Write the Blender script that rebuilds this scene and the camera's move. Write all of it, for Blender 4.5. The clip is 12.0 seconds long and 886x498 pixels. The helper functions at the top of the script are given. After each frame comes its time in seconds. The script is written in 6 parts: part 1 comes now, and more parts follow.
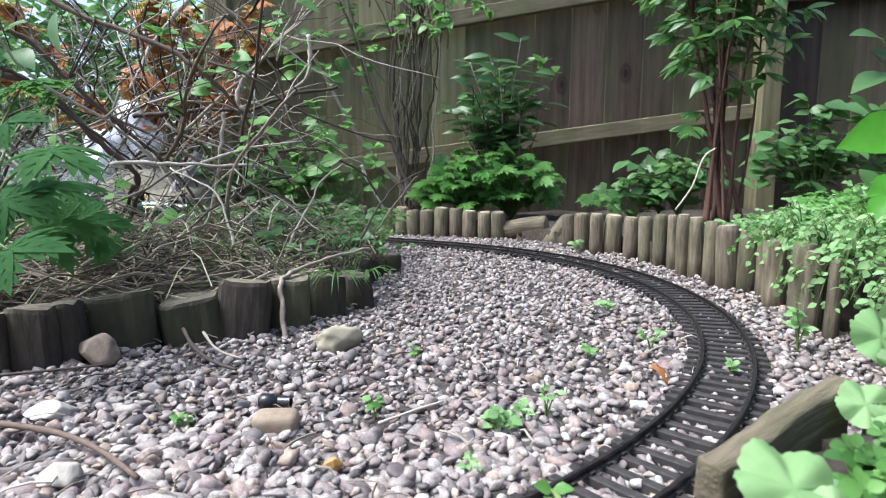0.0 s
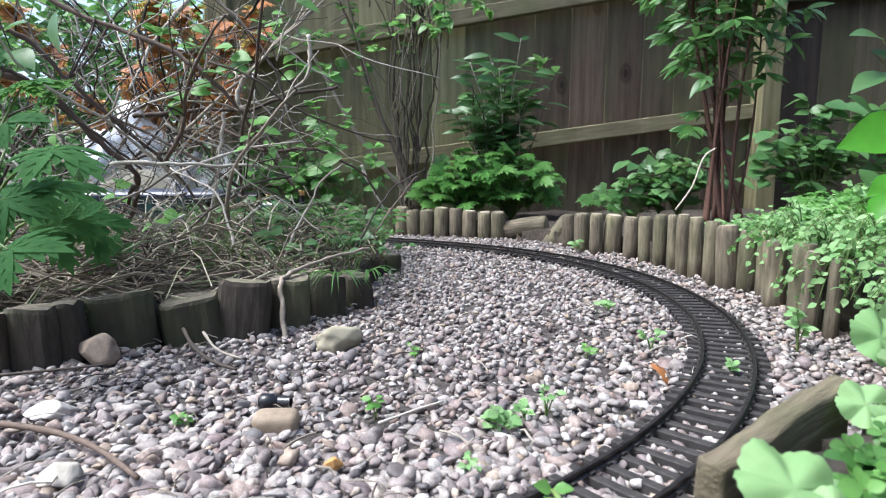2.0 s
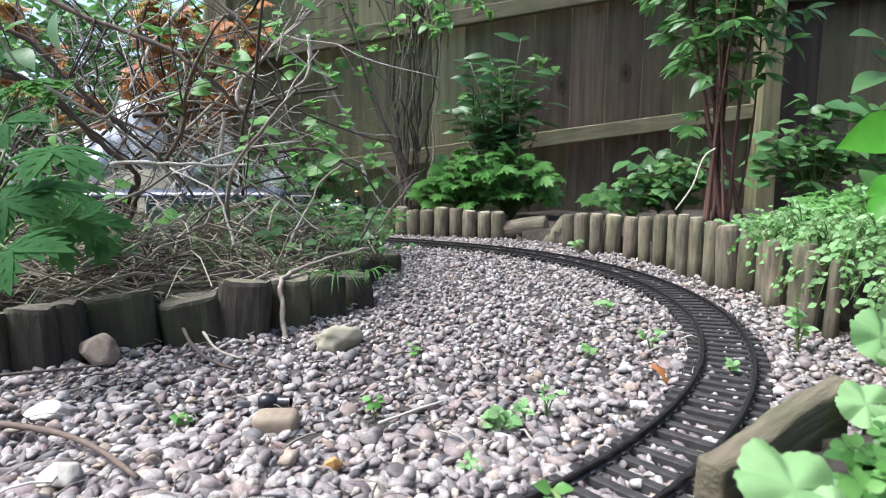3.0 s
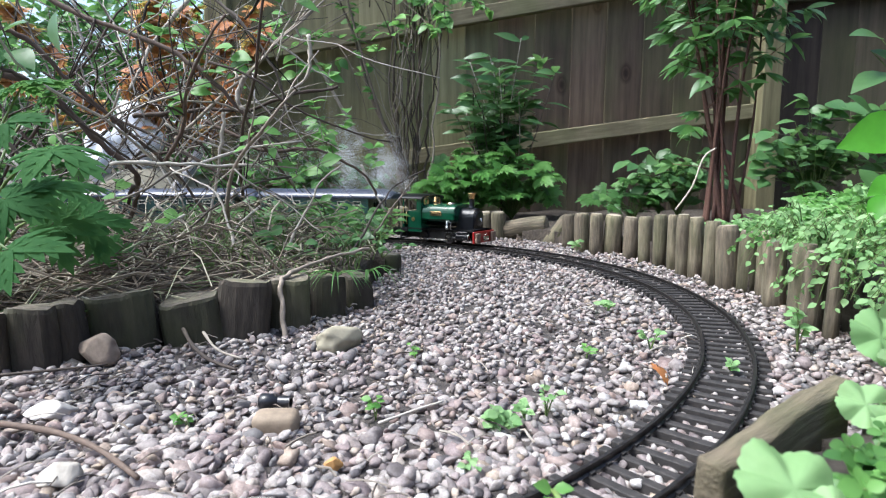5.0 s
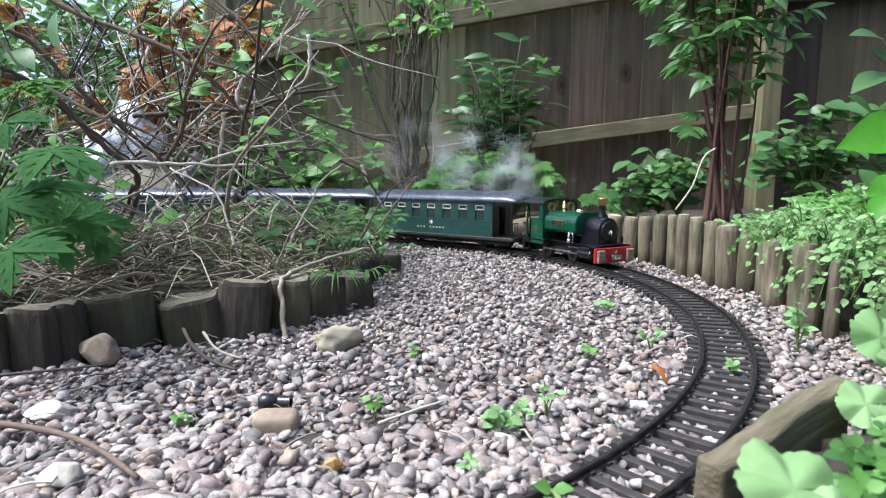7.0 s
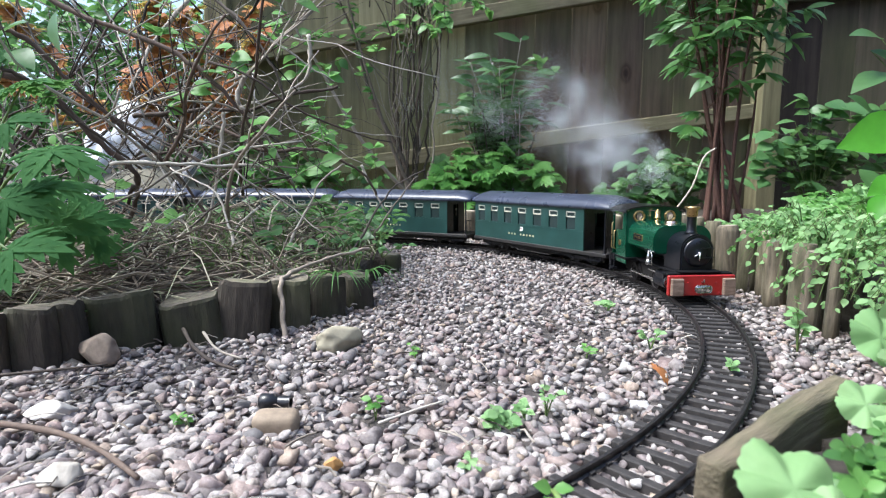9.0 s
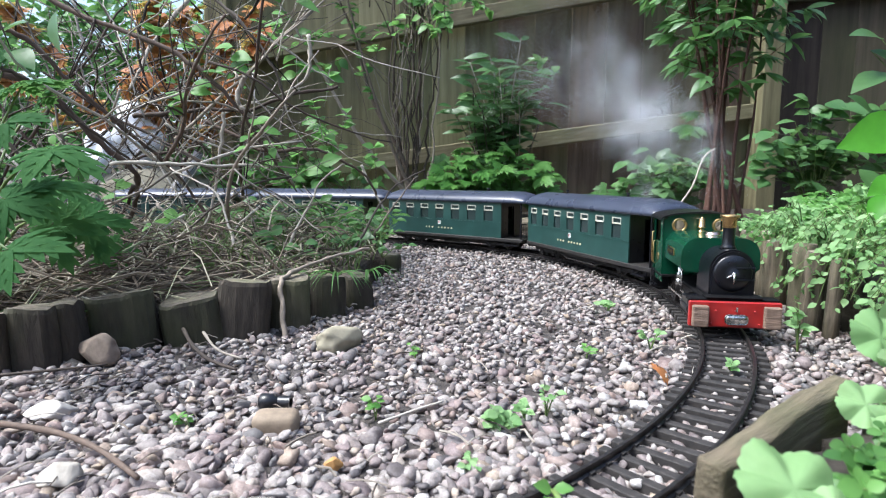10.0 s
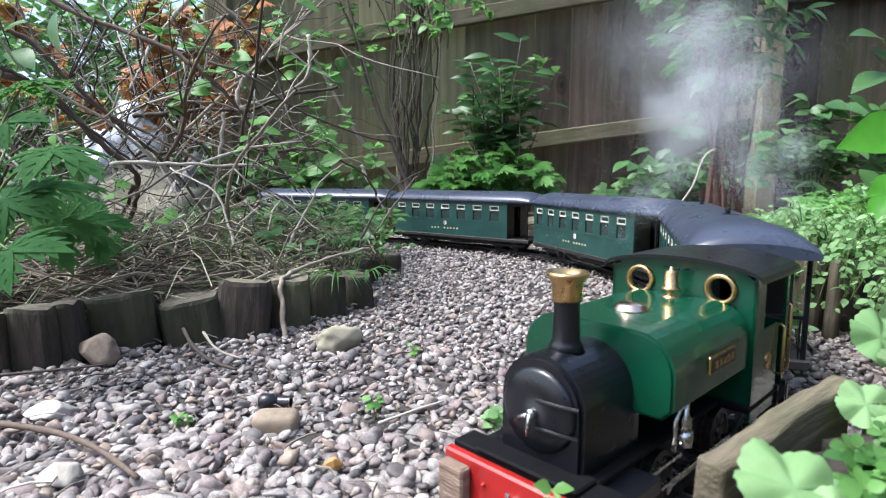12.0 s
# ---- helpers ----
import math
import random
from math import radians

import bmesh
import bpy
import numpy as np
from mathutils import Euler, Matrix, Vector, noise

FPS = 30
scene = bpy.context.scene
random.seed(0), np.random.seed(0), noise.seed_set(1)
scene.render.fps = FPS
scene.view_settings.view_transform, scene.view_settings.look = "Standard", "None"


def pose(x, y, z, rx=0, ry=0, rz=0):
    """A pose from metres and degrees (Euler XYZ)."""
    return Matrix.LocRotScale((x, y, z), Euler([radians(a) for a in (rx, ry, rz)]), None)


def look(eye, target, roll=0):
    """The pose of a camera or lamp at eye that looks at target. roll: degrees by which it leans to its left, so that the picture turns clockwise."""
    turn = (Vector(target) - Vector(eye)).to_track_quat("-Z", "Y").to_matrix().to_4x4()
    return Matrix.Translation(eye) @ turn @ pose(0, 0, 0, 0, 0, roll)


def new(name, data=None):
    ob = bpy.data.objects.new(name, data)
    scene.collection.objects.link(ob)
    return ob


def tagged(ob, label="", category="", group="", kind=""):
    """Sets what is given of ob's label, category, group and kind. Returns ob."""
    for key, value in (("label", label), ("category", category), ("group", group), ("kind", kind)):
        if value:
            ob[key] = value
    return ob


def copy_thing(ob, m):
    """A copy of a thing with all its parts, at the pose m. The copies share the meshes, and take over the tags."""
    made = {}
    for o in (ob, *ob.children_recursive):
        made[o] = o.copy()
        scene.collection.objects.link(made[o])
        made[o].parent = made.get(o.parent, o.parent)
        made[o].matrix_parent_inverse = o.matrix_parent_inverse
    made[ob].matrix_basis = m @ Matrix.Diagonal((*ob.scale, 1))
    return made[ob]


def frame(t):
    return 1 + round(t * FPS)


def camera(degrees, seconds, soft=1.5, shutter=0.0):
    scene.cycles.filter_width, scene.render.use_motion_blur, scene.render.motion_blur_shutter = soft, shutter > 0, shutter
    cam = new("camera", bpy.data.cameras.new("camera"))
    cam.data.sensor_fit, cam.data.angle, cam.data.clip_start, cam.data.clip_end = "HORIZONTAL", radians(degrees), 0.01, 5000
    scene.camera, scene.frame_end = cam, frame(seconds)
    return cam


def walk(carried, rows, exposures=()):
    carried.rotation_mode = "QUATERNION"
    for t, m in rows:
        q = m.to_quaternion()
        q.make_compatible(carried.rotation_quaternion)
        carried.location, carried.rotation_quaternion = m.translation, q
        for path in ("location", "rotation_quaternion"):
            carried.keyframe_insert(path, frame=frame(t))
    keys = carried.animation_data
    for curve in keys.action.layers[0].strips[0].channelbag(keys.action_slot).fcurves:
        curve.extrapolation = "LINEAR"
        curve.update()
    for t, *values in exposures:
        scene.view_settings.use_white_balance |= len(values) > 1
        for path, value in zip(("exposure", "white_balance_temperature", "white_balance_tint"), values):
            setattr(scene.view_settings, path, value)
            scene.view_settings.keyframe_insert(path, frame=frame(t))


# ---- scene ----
cam = camera(75.35, 12.0, soft=1.1)
EYE = pose(0, 0, 0.1986, 90 - 7.426, 0, 0) @ pose(0, 0, 0, 0, 0, -0.16)
walk(cam, [(0, EYE), (12, EYE)], [(0, 1.24, 5960, 7), (12, 1.24, 5960, 7)])
cam.data.dof.use_dof, cam.data.dof.focus_distance, cam.data.dof.aperture_fstop = True, 0.70, 15.0

# ---- light: a bright overcast sky, with a weak wide sun ----
world = bpy.data.worlds.new("sky")
world.use_nodes = True
scene.world = world
wn = world.node_tree
SKY = wn.nodes.new("ShaderNodeTexSky")
SKY.sky_type, SKY.sun_disc = "NISHITA", False
SKY.sun_elevation, SKY.sun_rotation = radians(60), radians(260)
SKY.air_density, SKY.dust_density, SKY.ozone_density = 1.0, 4.0, 1.0
wn.links.new(SKY.outputs["Color"], wn.nodes["Background"].inputs["Color"])
wn.nodes["Background"].inputs["Strength"].default_value = 0.15
sun = new("sun", bpy.data.lights.new("sun", "SUN"))
sun.data.energy, sun.data.angle, sun.data.color = 2.5, radians(25), (1.0, 0.985, 0.95)
sun.matrix_world = look((-1.9, 0.25, 3.3), (0, 0.6, 0))


# ---- materials ----
def node_mat(name):
    m = bpy.data.materials.new(name)
    m.use_nodes = True
    return m, m.node_tree, m.node_tree.nodes["Principled BSDF"]


def ramp(t, fac, stops):
    r = t.nodes.new("ShaderNodeValToRGB")
    r.color_ramp.elements[0].position, r.color_ramp.elements[0].color = stops[0][0], (*stops[0][1], 1)
    r.color_ramp.elements[1].position, r.color_ramp.elements[1].color = stops[-1][0], (*stops[-1][1], 1)
    for pos, col in stops[1:-1]:
        r.color_ramp.elements.new(pos).color = (*col, 1)
    t.links.new(fac, r.inputs["Fac"])
    return r.outputs["Color"]


def noise_fac(t, scale, detail=4, stretch=(1, 1, 1), rough=0.55, per_object=False):
    co = t.nodes.new("ShaderNodeTexCoord")
    mp = t.nodes.new("ShaderNodeMapping")
    mp.inputs["Scale"].default_value = stretch
    t.links.new(co.outputs["Object"], mp.inputs["Vector"])
    if per_object:
        info = t.nodes.new("ShaderNodeObjectInfo")
        mul = t.nodes.new("ShaderNodeMath")
        mul.operation = "MULTIPLY"
        mul.inputs[1].default_value = 37.0
        t.links.new(info.outputs["Random"], mul.inputs[0])
        t.links.new(mul.outputs[0], mp.inputs["Location"])
    n = t.nodes.new("ShaderNodeTexNoise")
    n.inputs["Scale"].default_value, n.inputs["Detail"].default_value, n.inputs["Roughness"].default_value = scale, detail, rough
    t.links.new(mp.outputs["Vector"], n.inputs["Vector"])
    return n.outputs["Fac"]


def mix(t, fac, a, b, mode="MIX"):
    x = t.nodes.new("ShaderNodeMix")
    x.data_type, x.blend_type = "RGBA", mode
    for sock, v in ((x.inputs[0], fac), (x.inputs[6], a), (x.inputs[7], b)):
        if isinstance(v, (int, float)):
            sock.default_value = v
        elif isinstance(v, tuple):
            sock.default_value = (*v, 1)
        else:
            t.links.new(v, sock)
    return x.outputs[2]


def bump(t, bsdf, fac, strength, dist=0.002):
    b = t.nodes.new("ShaderNodeBump")
    b.inputs["Strength"].default_value, b.inputs["Distance"].default_value = strength, dist
    t.links.new(fac, b.inputs["Height"])
    t.links.new(b.outputs["Normal"], bsdf.inputs["Normal"])


def rand_island(t):
    return t.nodes.new("ShaderNodeNewGeometry").outputs["Random Per Island"]


def rand_object(t):
    return t.nodes.new("ShaderNodeObjectInfo").outputs["Random"]


def plain(name, col, rough=0.5, metal=0.0, vary=0.25, scale=60, bumpy=0.0, coat=0.0):
    """A painted, metal or plastic surface with a fine unevenness of colour and gloss."""
    m, t, b = node_mat(name)
    f = noise_fac(t, scale)
    dark = tuple(c * (1 - vary) for c in col)
    lite = tuple(min(1, c * (1 + vary)) for c in col)
    t.links.new(ramp(t, f, [(0.3, dark), (0.7, lite)]), b.inputs["Base Color"])
    b.inputs["Metallic"].default_value = metal
    rr = t.nodes.new("ShaderNodeMapRange")
    rr.inputs["To Min"].default_value, rr.inputs["To Max"].default_value = max(0.03, rough - 0.1), min(1, rough + 0.12)
    t.links.new(noise_fac(t, scale * 2.7), rr.inputs["Value"])
    t.links.new(rr.outputs[0], b.inputs["Roughness"])
    b.inputs["Coat Weight"].default_value = coat
    if bumpy:
        bump(t, b, f, bumpy)
    return m


def pebble_mat():
    m, t, b = node_mat("river_gravel")
    r = rand_island(t)
    base = ramp(t, r, [(0.0, (0.089, 0.081, 0.085)), (0.07, (0.272, 0.230, 0.224)), (0.13, (0.155, 0.125, 0.125)), (0.20, (0.411, 0.382, 0.364)), (0.27, (0.219, 0.172, 0.172)),
                       (0.34, (0.481, 0.457, 0.439)), (0.41, (0.329, 0.264, 0.252)), (0.47, (0.114, 0.112, 0.120)), (0.54, (0.467, 0.426, 0.396)), (0.60, (0.252, 0.222, 0.216)),
                       (0.66, (0.566, 0.554, 0.543)), (0.73, (0.307, 0.224, 0.194)), (0.79, (0.177, 0.171, 0.177)), (0.85, (0.504, 0.457, 0.421)), (0.90, (0.397, 0.320, 0.245)), (0.95, (0.249, 0.184, 0.184)), (1.0, (0.508, 0.484, 0.460))])
    col = mix(t, 0.75, base, ramp(t, noise_fac(t, 190, 5), [(0.3, (0.42, 0.38, 0.35)), (0.66, (1.0, 1.0, 1.0))]), "MULTIPLY")
    col = mix(t, 0.5, col, ramp(t, noise_fac(t, 700, 3), [(0.35, (0.6, 0.57, 0.55)), (0.6, (1.0, 1.0, 1.0))]), "MULTIPLY")
    t.links.new(col, b.inputs["Base Color"])
    b.inputs["Roughness"].default_value = 0.66
    bump(t, b, noise_fac(t, 420, 5), 0.45, 0.001)
    return m


def wood_mat(name, dark, lite, green=0.0, scale=1.0, up=(60, 60, 4), bumps=0.6, knots=False):
    """Weathered timber: long grain, stains and a little algae."""
    m, t, b = node_mat(name)
    grain = noise_fac(t, 3.0 * scale, 6, up, 0.65, True)
    stain = noise_fac(t, 14 * scale, 4, (1, 1, 0.6), 0.6, True)
    mid = tuple((p + q) / 2 for p, q in zip(dark, lite))
    col = ramp(t, grain, [(0.28, dark), (0.5, mid), (0.72, lite)])
    col = mix(t, 0.6, col, ramp(t, stain, [(0.32, (0.5, 0.47, 0.45)), (0.66, (1, 1, 1))]), "MULTIPLY")
    if knots:
        co = t.nodes.new("ShaderNodeTexCoord")
        mp = t.nodes.new("ShaderNodeMapping")
        mp.inputs["Scale"].default_value = (7, 7, 4.2)
        info = t.nodes.new("ShaderNodeObjectInfo")
        far = t.nodes.new("ShaderNodeMath")
        far.operation = "MULTIPLY"
        far.inputs[1].default_value = 53.0
        t.links.new(info.outputs["Random"], far.inputs[0])
        t.links.new(far.outputs[0], mp.inputs["Location"])
        t.links.new(co.outputs["Object"], mp.inputs["Vector"])
        vo = t.nodes.new("ShaderNodeTexVoronoi")
        vo.inputs["Scale"].default_value = 1.0
        t.links.new(mp.outputs["Vector"], vo.inputs["Vector"])
        col = mix(t, 1.0, col, ramp(t, vo.outputs["Distance"], [(0.05, (0.25, 0.2, 0.17)), (0.11, (0.75, 0.66, 0.6)), (0.14, (0.5, 0.42, 0.38)), (0.22, (1, 1, 1))]), "MULTIPLY")
    tint = t.nodes.new("ShaderNodeMapRange")
    tint.inputs["To Min"].default_value, tint.inputs["To Max"].default_value = 0.6, 1.3
    t.links.new(rand_object(t), tint.inputs["Value"])
    comb = t.nodes.new("ShaderNodeCombineColor")
    for k in range(3):
        t.links.new(tint.outputs[0], comb.inputs[k])
    col = mix(t, 1.0, col, comb.outputs[0], "MULTIPLY")
    if green:
        fac = t.nodes.new("ShaderNodeMapRange")
        fac.inputs["From Min"].default_value, fac.inputs["From Max"].default_value = 0.45, 0.75
        fac.inputs["To Max"].default_value = green
        t.links.new(noise_fac(t, 5 * scale, 5, (1, 1, 0.5), 0.6, True), fac.inputs["Value"])
        col = mix(t, fac.outputs[0], col, (0.16, 0.19, 0.07))
    t.links.new(col, b.inputs["Base Color"])
    b.inputs["Roughness"].default_value = 0.85
    bump(t, b, grain, bumps, 0.003)
    return m


def leaf_mat(name, dark, lite, rough=0.45, through_light=0.35):
    """Leaves: colour from leaf to leaf, mottling, and light that comes through."""
    m, t, b = node_mat(name)
    mid = tuple((p + q) / 2 for p, q in zip(dark, lite))
    col = ramp(t, rand_island(t), [(0.0, dark), (0.5, mid), (1.0, lite)])
    col = mix(t, 0.5, col, ramp(t, noise_fac(t, 90, 4), [(0.3, (0.62, 0.66, 0.55)), (0.7, (1, 1, 1))]), "MULTIPLY")
    t.links.new(col, b.inputs["Base Color"])
    b.inputs["Roughness"].default_value = rough
    b.inputs["Specular IOR Level"].default_value = 0.3
    tr = t.nodes.new("ShaderNodeBsdfTranslucent")
    t.links.new(mix(t, 0.6, col, (0.24, 0.46, 0.13), "MIX"), tr.inputs["Color"])
    ms = t.nodes.new("ShaderNodeMixShader")
    ms.inputs[0].default_value = through_light
    t.links.new(b.outputs[0], ms.inputs[1])
    t.links.new(tr.outputs[0], ms.inputs[2])
    t.links.new(ms.outputs[0], t.nodes["Material Output"].inputs["Surface"])
    bump(t, b, noise_fac(t, 160, 3), 0.2, 0.001)
    return m


def soil_mat(name, dark, lite):
    m, t, b = node_mat(name)
    f = noise_fac(t, 45, 8, rough=0.7)
    t.links.new(ramp(t, f, [(0.3, dark), (0.55, tuple((p + q) / 2 for p, q in zip(dark, lite))), (0.75, lite)]), b.inputs["Base Color"])
    b.inputs["Roughness"].default_value = 0.95
    bump(t, b, f, 1.0, 0.01)
    return m


def island_mat(name, stops, rough=0.8, scale=150):
    m, t, b = node_mat(name)
    both = t.nodes.new("ShaderNodeMath")
    both.operation = "ADD"
    t.links.new(rand_island(t), both.inputs[0])
    t.links.new(rand_object(t), both.inputs[1])
    wrap = t.nodes.new("ShaderNodeMath")
    wrap.operation = "FRACT"
    t.links.new(both.outputs[0], wrap.inputs[0])
    col = ramp(t, wrap.outputs[0], stops)
    col = mix(t, 0.6, col, ramp(t, noise_fac(t, scale, 5), [(0.3, (0.5, 0.48, 0.46)), (0.7, (1, 1, 1))]), "MULTIPLY")
    t.links.new(col, b.inputs["Base Color"])
    b.inputs["Roughness"].default_value = rough
    bump(t, b, noise_fac(t, scale * 2, 4), 0.4, 0.001)
    return m


GRAVEL = pebble_mat()
SOIL = soil_mat("dark_leaf_mould_soil", (0.022, 0.017, 0.013), (0.10, 0.08, 0.062))
GROUND = soil_mat("garden_earth", (0.05, 0.04, 0.03), (0.16, 0.14, 0.10))
GRIT = soil_mat("fine_grit", (0.022, 0.018, 0.016), (0.15, 0.13, 0.12))
LOG = wood_mat("weathered_log", (0.060, 0.048, 0.034), (0.275, 0.228, 0.160), 0.4, 2.2, (26, 26, 3), 1.0)
LOG_END = wood_mat("log_end_grain", (0.24, 0.20, 0.15), (0.48, 0.42, 0.33), 0.2, 5.0, (8, 8, 8))
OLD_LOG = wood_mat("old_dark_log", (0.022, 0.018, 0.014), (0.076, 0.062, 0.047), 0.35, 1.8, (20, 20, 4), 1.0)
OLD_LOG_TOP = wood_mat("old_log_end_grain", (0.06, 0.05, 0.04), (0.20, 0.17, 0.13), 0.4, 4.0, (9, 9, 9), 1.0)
FENCE = wood_mat("stained_fence_board", (0.050, 0.034, 0.023), (0.190, 0.135, 0.092), 0.6, 0.35, (30, 30, 1.6), 0.8, True)
# Board colour darkened to carry the shade that foliage casts on the corner.
SHADED_FENCE = wood_mat("shaded_fence_board", (0.022, 0.017, 0.014), (0.085, 0.066, 0.052), 0.3, 0.35, (30, 30, 1.6), 0.8, True)
FENCE_GREEN = wood_mat("algae_stained_fence_board", (0.12, 0.108, 0.055), (0.34, 0.31, 0.170), 0.6, 0.35, (30, 30, 1.6), 0.8)
RAIL_WOOD = wood_mat("fence_rail_timber", (0.16, 0.135, 0.075), (0.38, 0.33, 0.20), 0.7, 0.6, (3, 40, 40))
RAIL = plain("brown_nickel_rail", (0.055, 0.05, 0.05), 0.38, 0.75, 0.4, 200)
SLEEPER = plain("dark_plastic_sleeper", (0.028, 0.025, 0.024), 0.8, 0.0, 0.5, 150, 0.3)
GREEN_PAINT = plain("gloss_green_paint", (0.0042, 0.052, 0.026), 0.22, 0.0, 0.2, 30, 0.0, 0.35)
COACH_PAINT = plain("satin_dark_green_paint", (0.020, 0.058, 0.052), 0.32, 0.0, 0.18, 25)
BLACK = plain("satin_black_paint", (0.0045, 0.005, 0.008), 0.30, 0.0, 0.3, 60, 0.0, 0.15)
MATT_BLACK = plain("matt_black_footplate", (0.004, 0.004, 0.005), 0.75, 0.0, 0.3, 60)
MATT_BLACK.node_tree.nodes["Principled BSDF"].inputs["Specular IOR Level"].default_value = 0.15
DARK = plain("dark_underframe", (0.018, 0.016, 0.015), 0.6, 0.0, 0.4, 80)
RED = plain("red_buffer_beam_paint", (0.33, 0.014, 0.013), 0.35, 0.0, 0.2, 60, 0.0, 0.3)
BRASS = plain("polished_brass", (0.62, 0.42, 0.19), 0.28, 1.0, 0.15, 90)
STEEL = plain("bright_steel", (0.6, 0.6, 0.58), 0.25, 1.0, 0.2, 120)
COPPER = plain("polished_copper_rim", (0.80, 0.58, 0.45), 0.15, 1.0, 0.1, 90)
BUFFER_WOOD = wood_mat("buffer_block_wood", (0.13, 0.085, 0.06), (0.30, 0.21, 0.16), 0, 3.0, (4, 4, 40))
ROOF = plain("grey_blue_coach_roof", (0.045, 0.054, 0.085), 0.28, 0.0, 0.12, 9)
CREAM = plain("cream_window_frame", (0.55, 0.52, 0.44), 0.5)
WHITE = plain("white_plate", (0.8, 0.8, 0.78), 0.5)
GOLD = plain("gold_lettering", (0.62, 0.55, 0.35), 0.45)
BLACK_PLASTIC = plain("black_plastic", (0.015, 0.015, 0.018), 0.3)
GLASS, gt, gb = node_mat("dull_window_glass")
gb.inputs["Base Color"].default_value = (0.03, 0.045, 0.045, 1)
gb.inputs["Roughness"].default_value = 0.12


# ---- mesh tools ----
def part(name, bm, material, parent=None, label="", smooth=False):
    me = bpy.data.meshes.new(name)
    bm.normal_update()
    bm.to_mesh(me)
    bm.free()
    for m in material if isinstance(material, (list, tuple)) else [material]:
        me.materials.append(m)
    if smooth:
        me.shade_smooth()
    ob = new(name, me)
    ob.parent = parent
    return tagged(ob, label)


def thing(name, label, category, group="", m=None):
    ob = new(name)
    ob.empty_display_size = 0.02
    if m:
        ob.matrix_basis = m
    return tagged(ob, label, category, group)


def box(bm, x0, x1, y0, y1, z0, z1, bevel=0.0, m=None, seg=1):
    made = bmesh.ops.create_cube(bm, size=1)["verts"]
    for v in made:
        v.co = Vector(((x0 + x1) / 2 + v.co.x * (x1 - x0), (y0 + y1) / 2 + v.co.y * (y1 - y0), (z0 + z1) / 2 + v.co.z * (z1 - z0)))
    if bevel:
        edges = list({e for v in made for e in v.link_edges})
        made = list({v for f in bmesh.ops.bevel(bm, geom=edges, offset=bevel, segments=seg, affect="EDGES", profile=0.5)["faces"] for v in f.verts} | {v for v in made if v.is_valid})
    if m:
        for v in made:
            v.co = m @ v.co
    return bm


def lathe(bm, profile, axis="Z", seg=24, at=(0, 0, 0)):
    """A turned solid from (radius, height) pairs, about an axis through at."""
    rings = []
    for r, h in profile:
        ring = []
        for k in range(seg):
            a = 2 * math.pi * k / seg
            p = {"Z": (r * math.cos(a), r * math.sin(a), h), "X": (h, r * math.cos(a), r * math.sin(a)), "Y": (r * math.sin(a), h, r * math.cos(a))}[axis]
            ring.append(bm.verts.new(Vector(at) + Vector(p)))
        rings.append(ring)
    for a, b in zip(rings, rings[1:]):
        for k in range(seg):
            bm.faces.new((a[k], a[(k + 1) % seg], b[(k + 1) % seg], b[k]))
    bm.faces.new(rings[0][::-1])
    bm.faces.new(rings[-1])
    return bm


def tube(bm, pts, radii, seg=7):
    """A bent round bar through pts with a radius at each."""
    pts = [Vector(p) for p in pts]
    rings, side = [], None
    for i, p in enumerate(pts):
        d = (pts[min(i + 1, len(pts) - 1)] - pts[max(i - 1, 0)]).normalized()
        side = (side - d * side.dot(d)) if side else d.orthogonal()
        side.normalize()
        up = d.cross(side)
        r = radii[i] if isinstance(radii, (list, tuple)) else radii
        rings.append([bm.verts.new(p + (side * math.cos(2 * math.pi * k / seg) + up * math.sin(2 * math.pi * k / seg)) * r) for k in range(seg)])
    for a, b in zip(rings, rings[1:]):
        for k in range(seg):
            bm.faces.new((a[k], a[(k + 1) % seg], b[(k + 1) % seg], b[k]))
    bm.faces.new(rings[0][::-1])
    bm.faces.new(rings[-1])
    return bm


def extrude_outline(bm, pts, x0, x1):
    """An outline of (y, z) pairs, drawn out along x."""
    a = [bm.verts.new((x0, y, z)) for y, z in pts]
    b = [bm.verts.new((x1, y, z)) for y, z in pts]
    n = len(pts)
    for k in range(n):
        bm.faces.new((a[k], a[(k + 1) % n], b[(k + 1) % n], b[k]))
    bm.faces.new(a[::-1])
    bm.faces.new(b)
    bmesh.ops.recalc_face_normals(bm, faces=bm.faces)
    return bm


def spline(pts, n=5):
    """Points of a smooth line through pts."""
    pts = [Vector(p) for p in pts]
    out = []
    for i in range(len(pts) - 1):
        p0, p1, p2, p3 = pts[max(i - 1, 0)], pts[i], pts[i + 1], pts[min(i + 2, len(pts) - 1)]
        for k in range(n):
            u = k / n
            out.append(0.5 * ((2 * p1) + (p2 - p0) * u + (2 * p0 - 5 * p1 + 4 * p2 - p3) * u * u + (3 * p1 - p0 - 3 * p2 + p3) * u ** 3))
    return out + [pts[-1]]


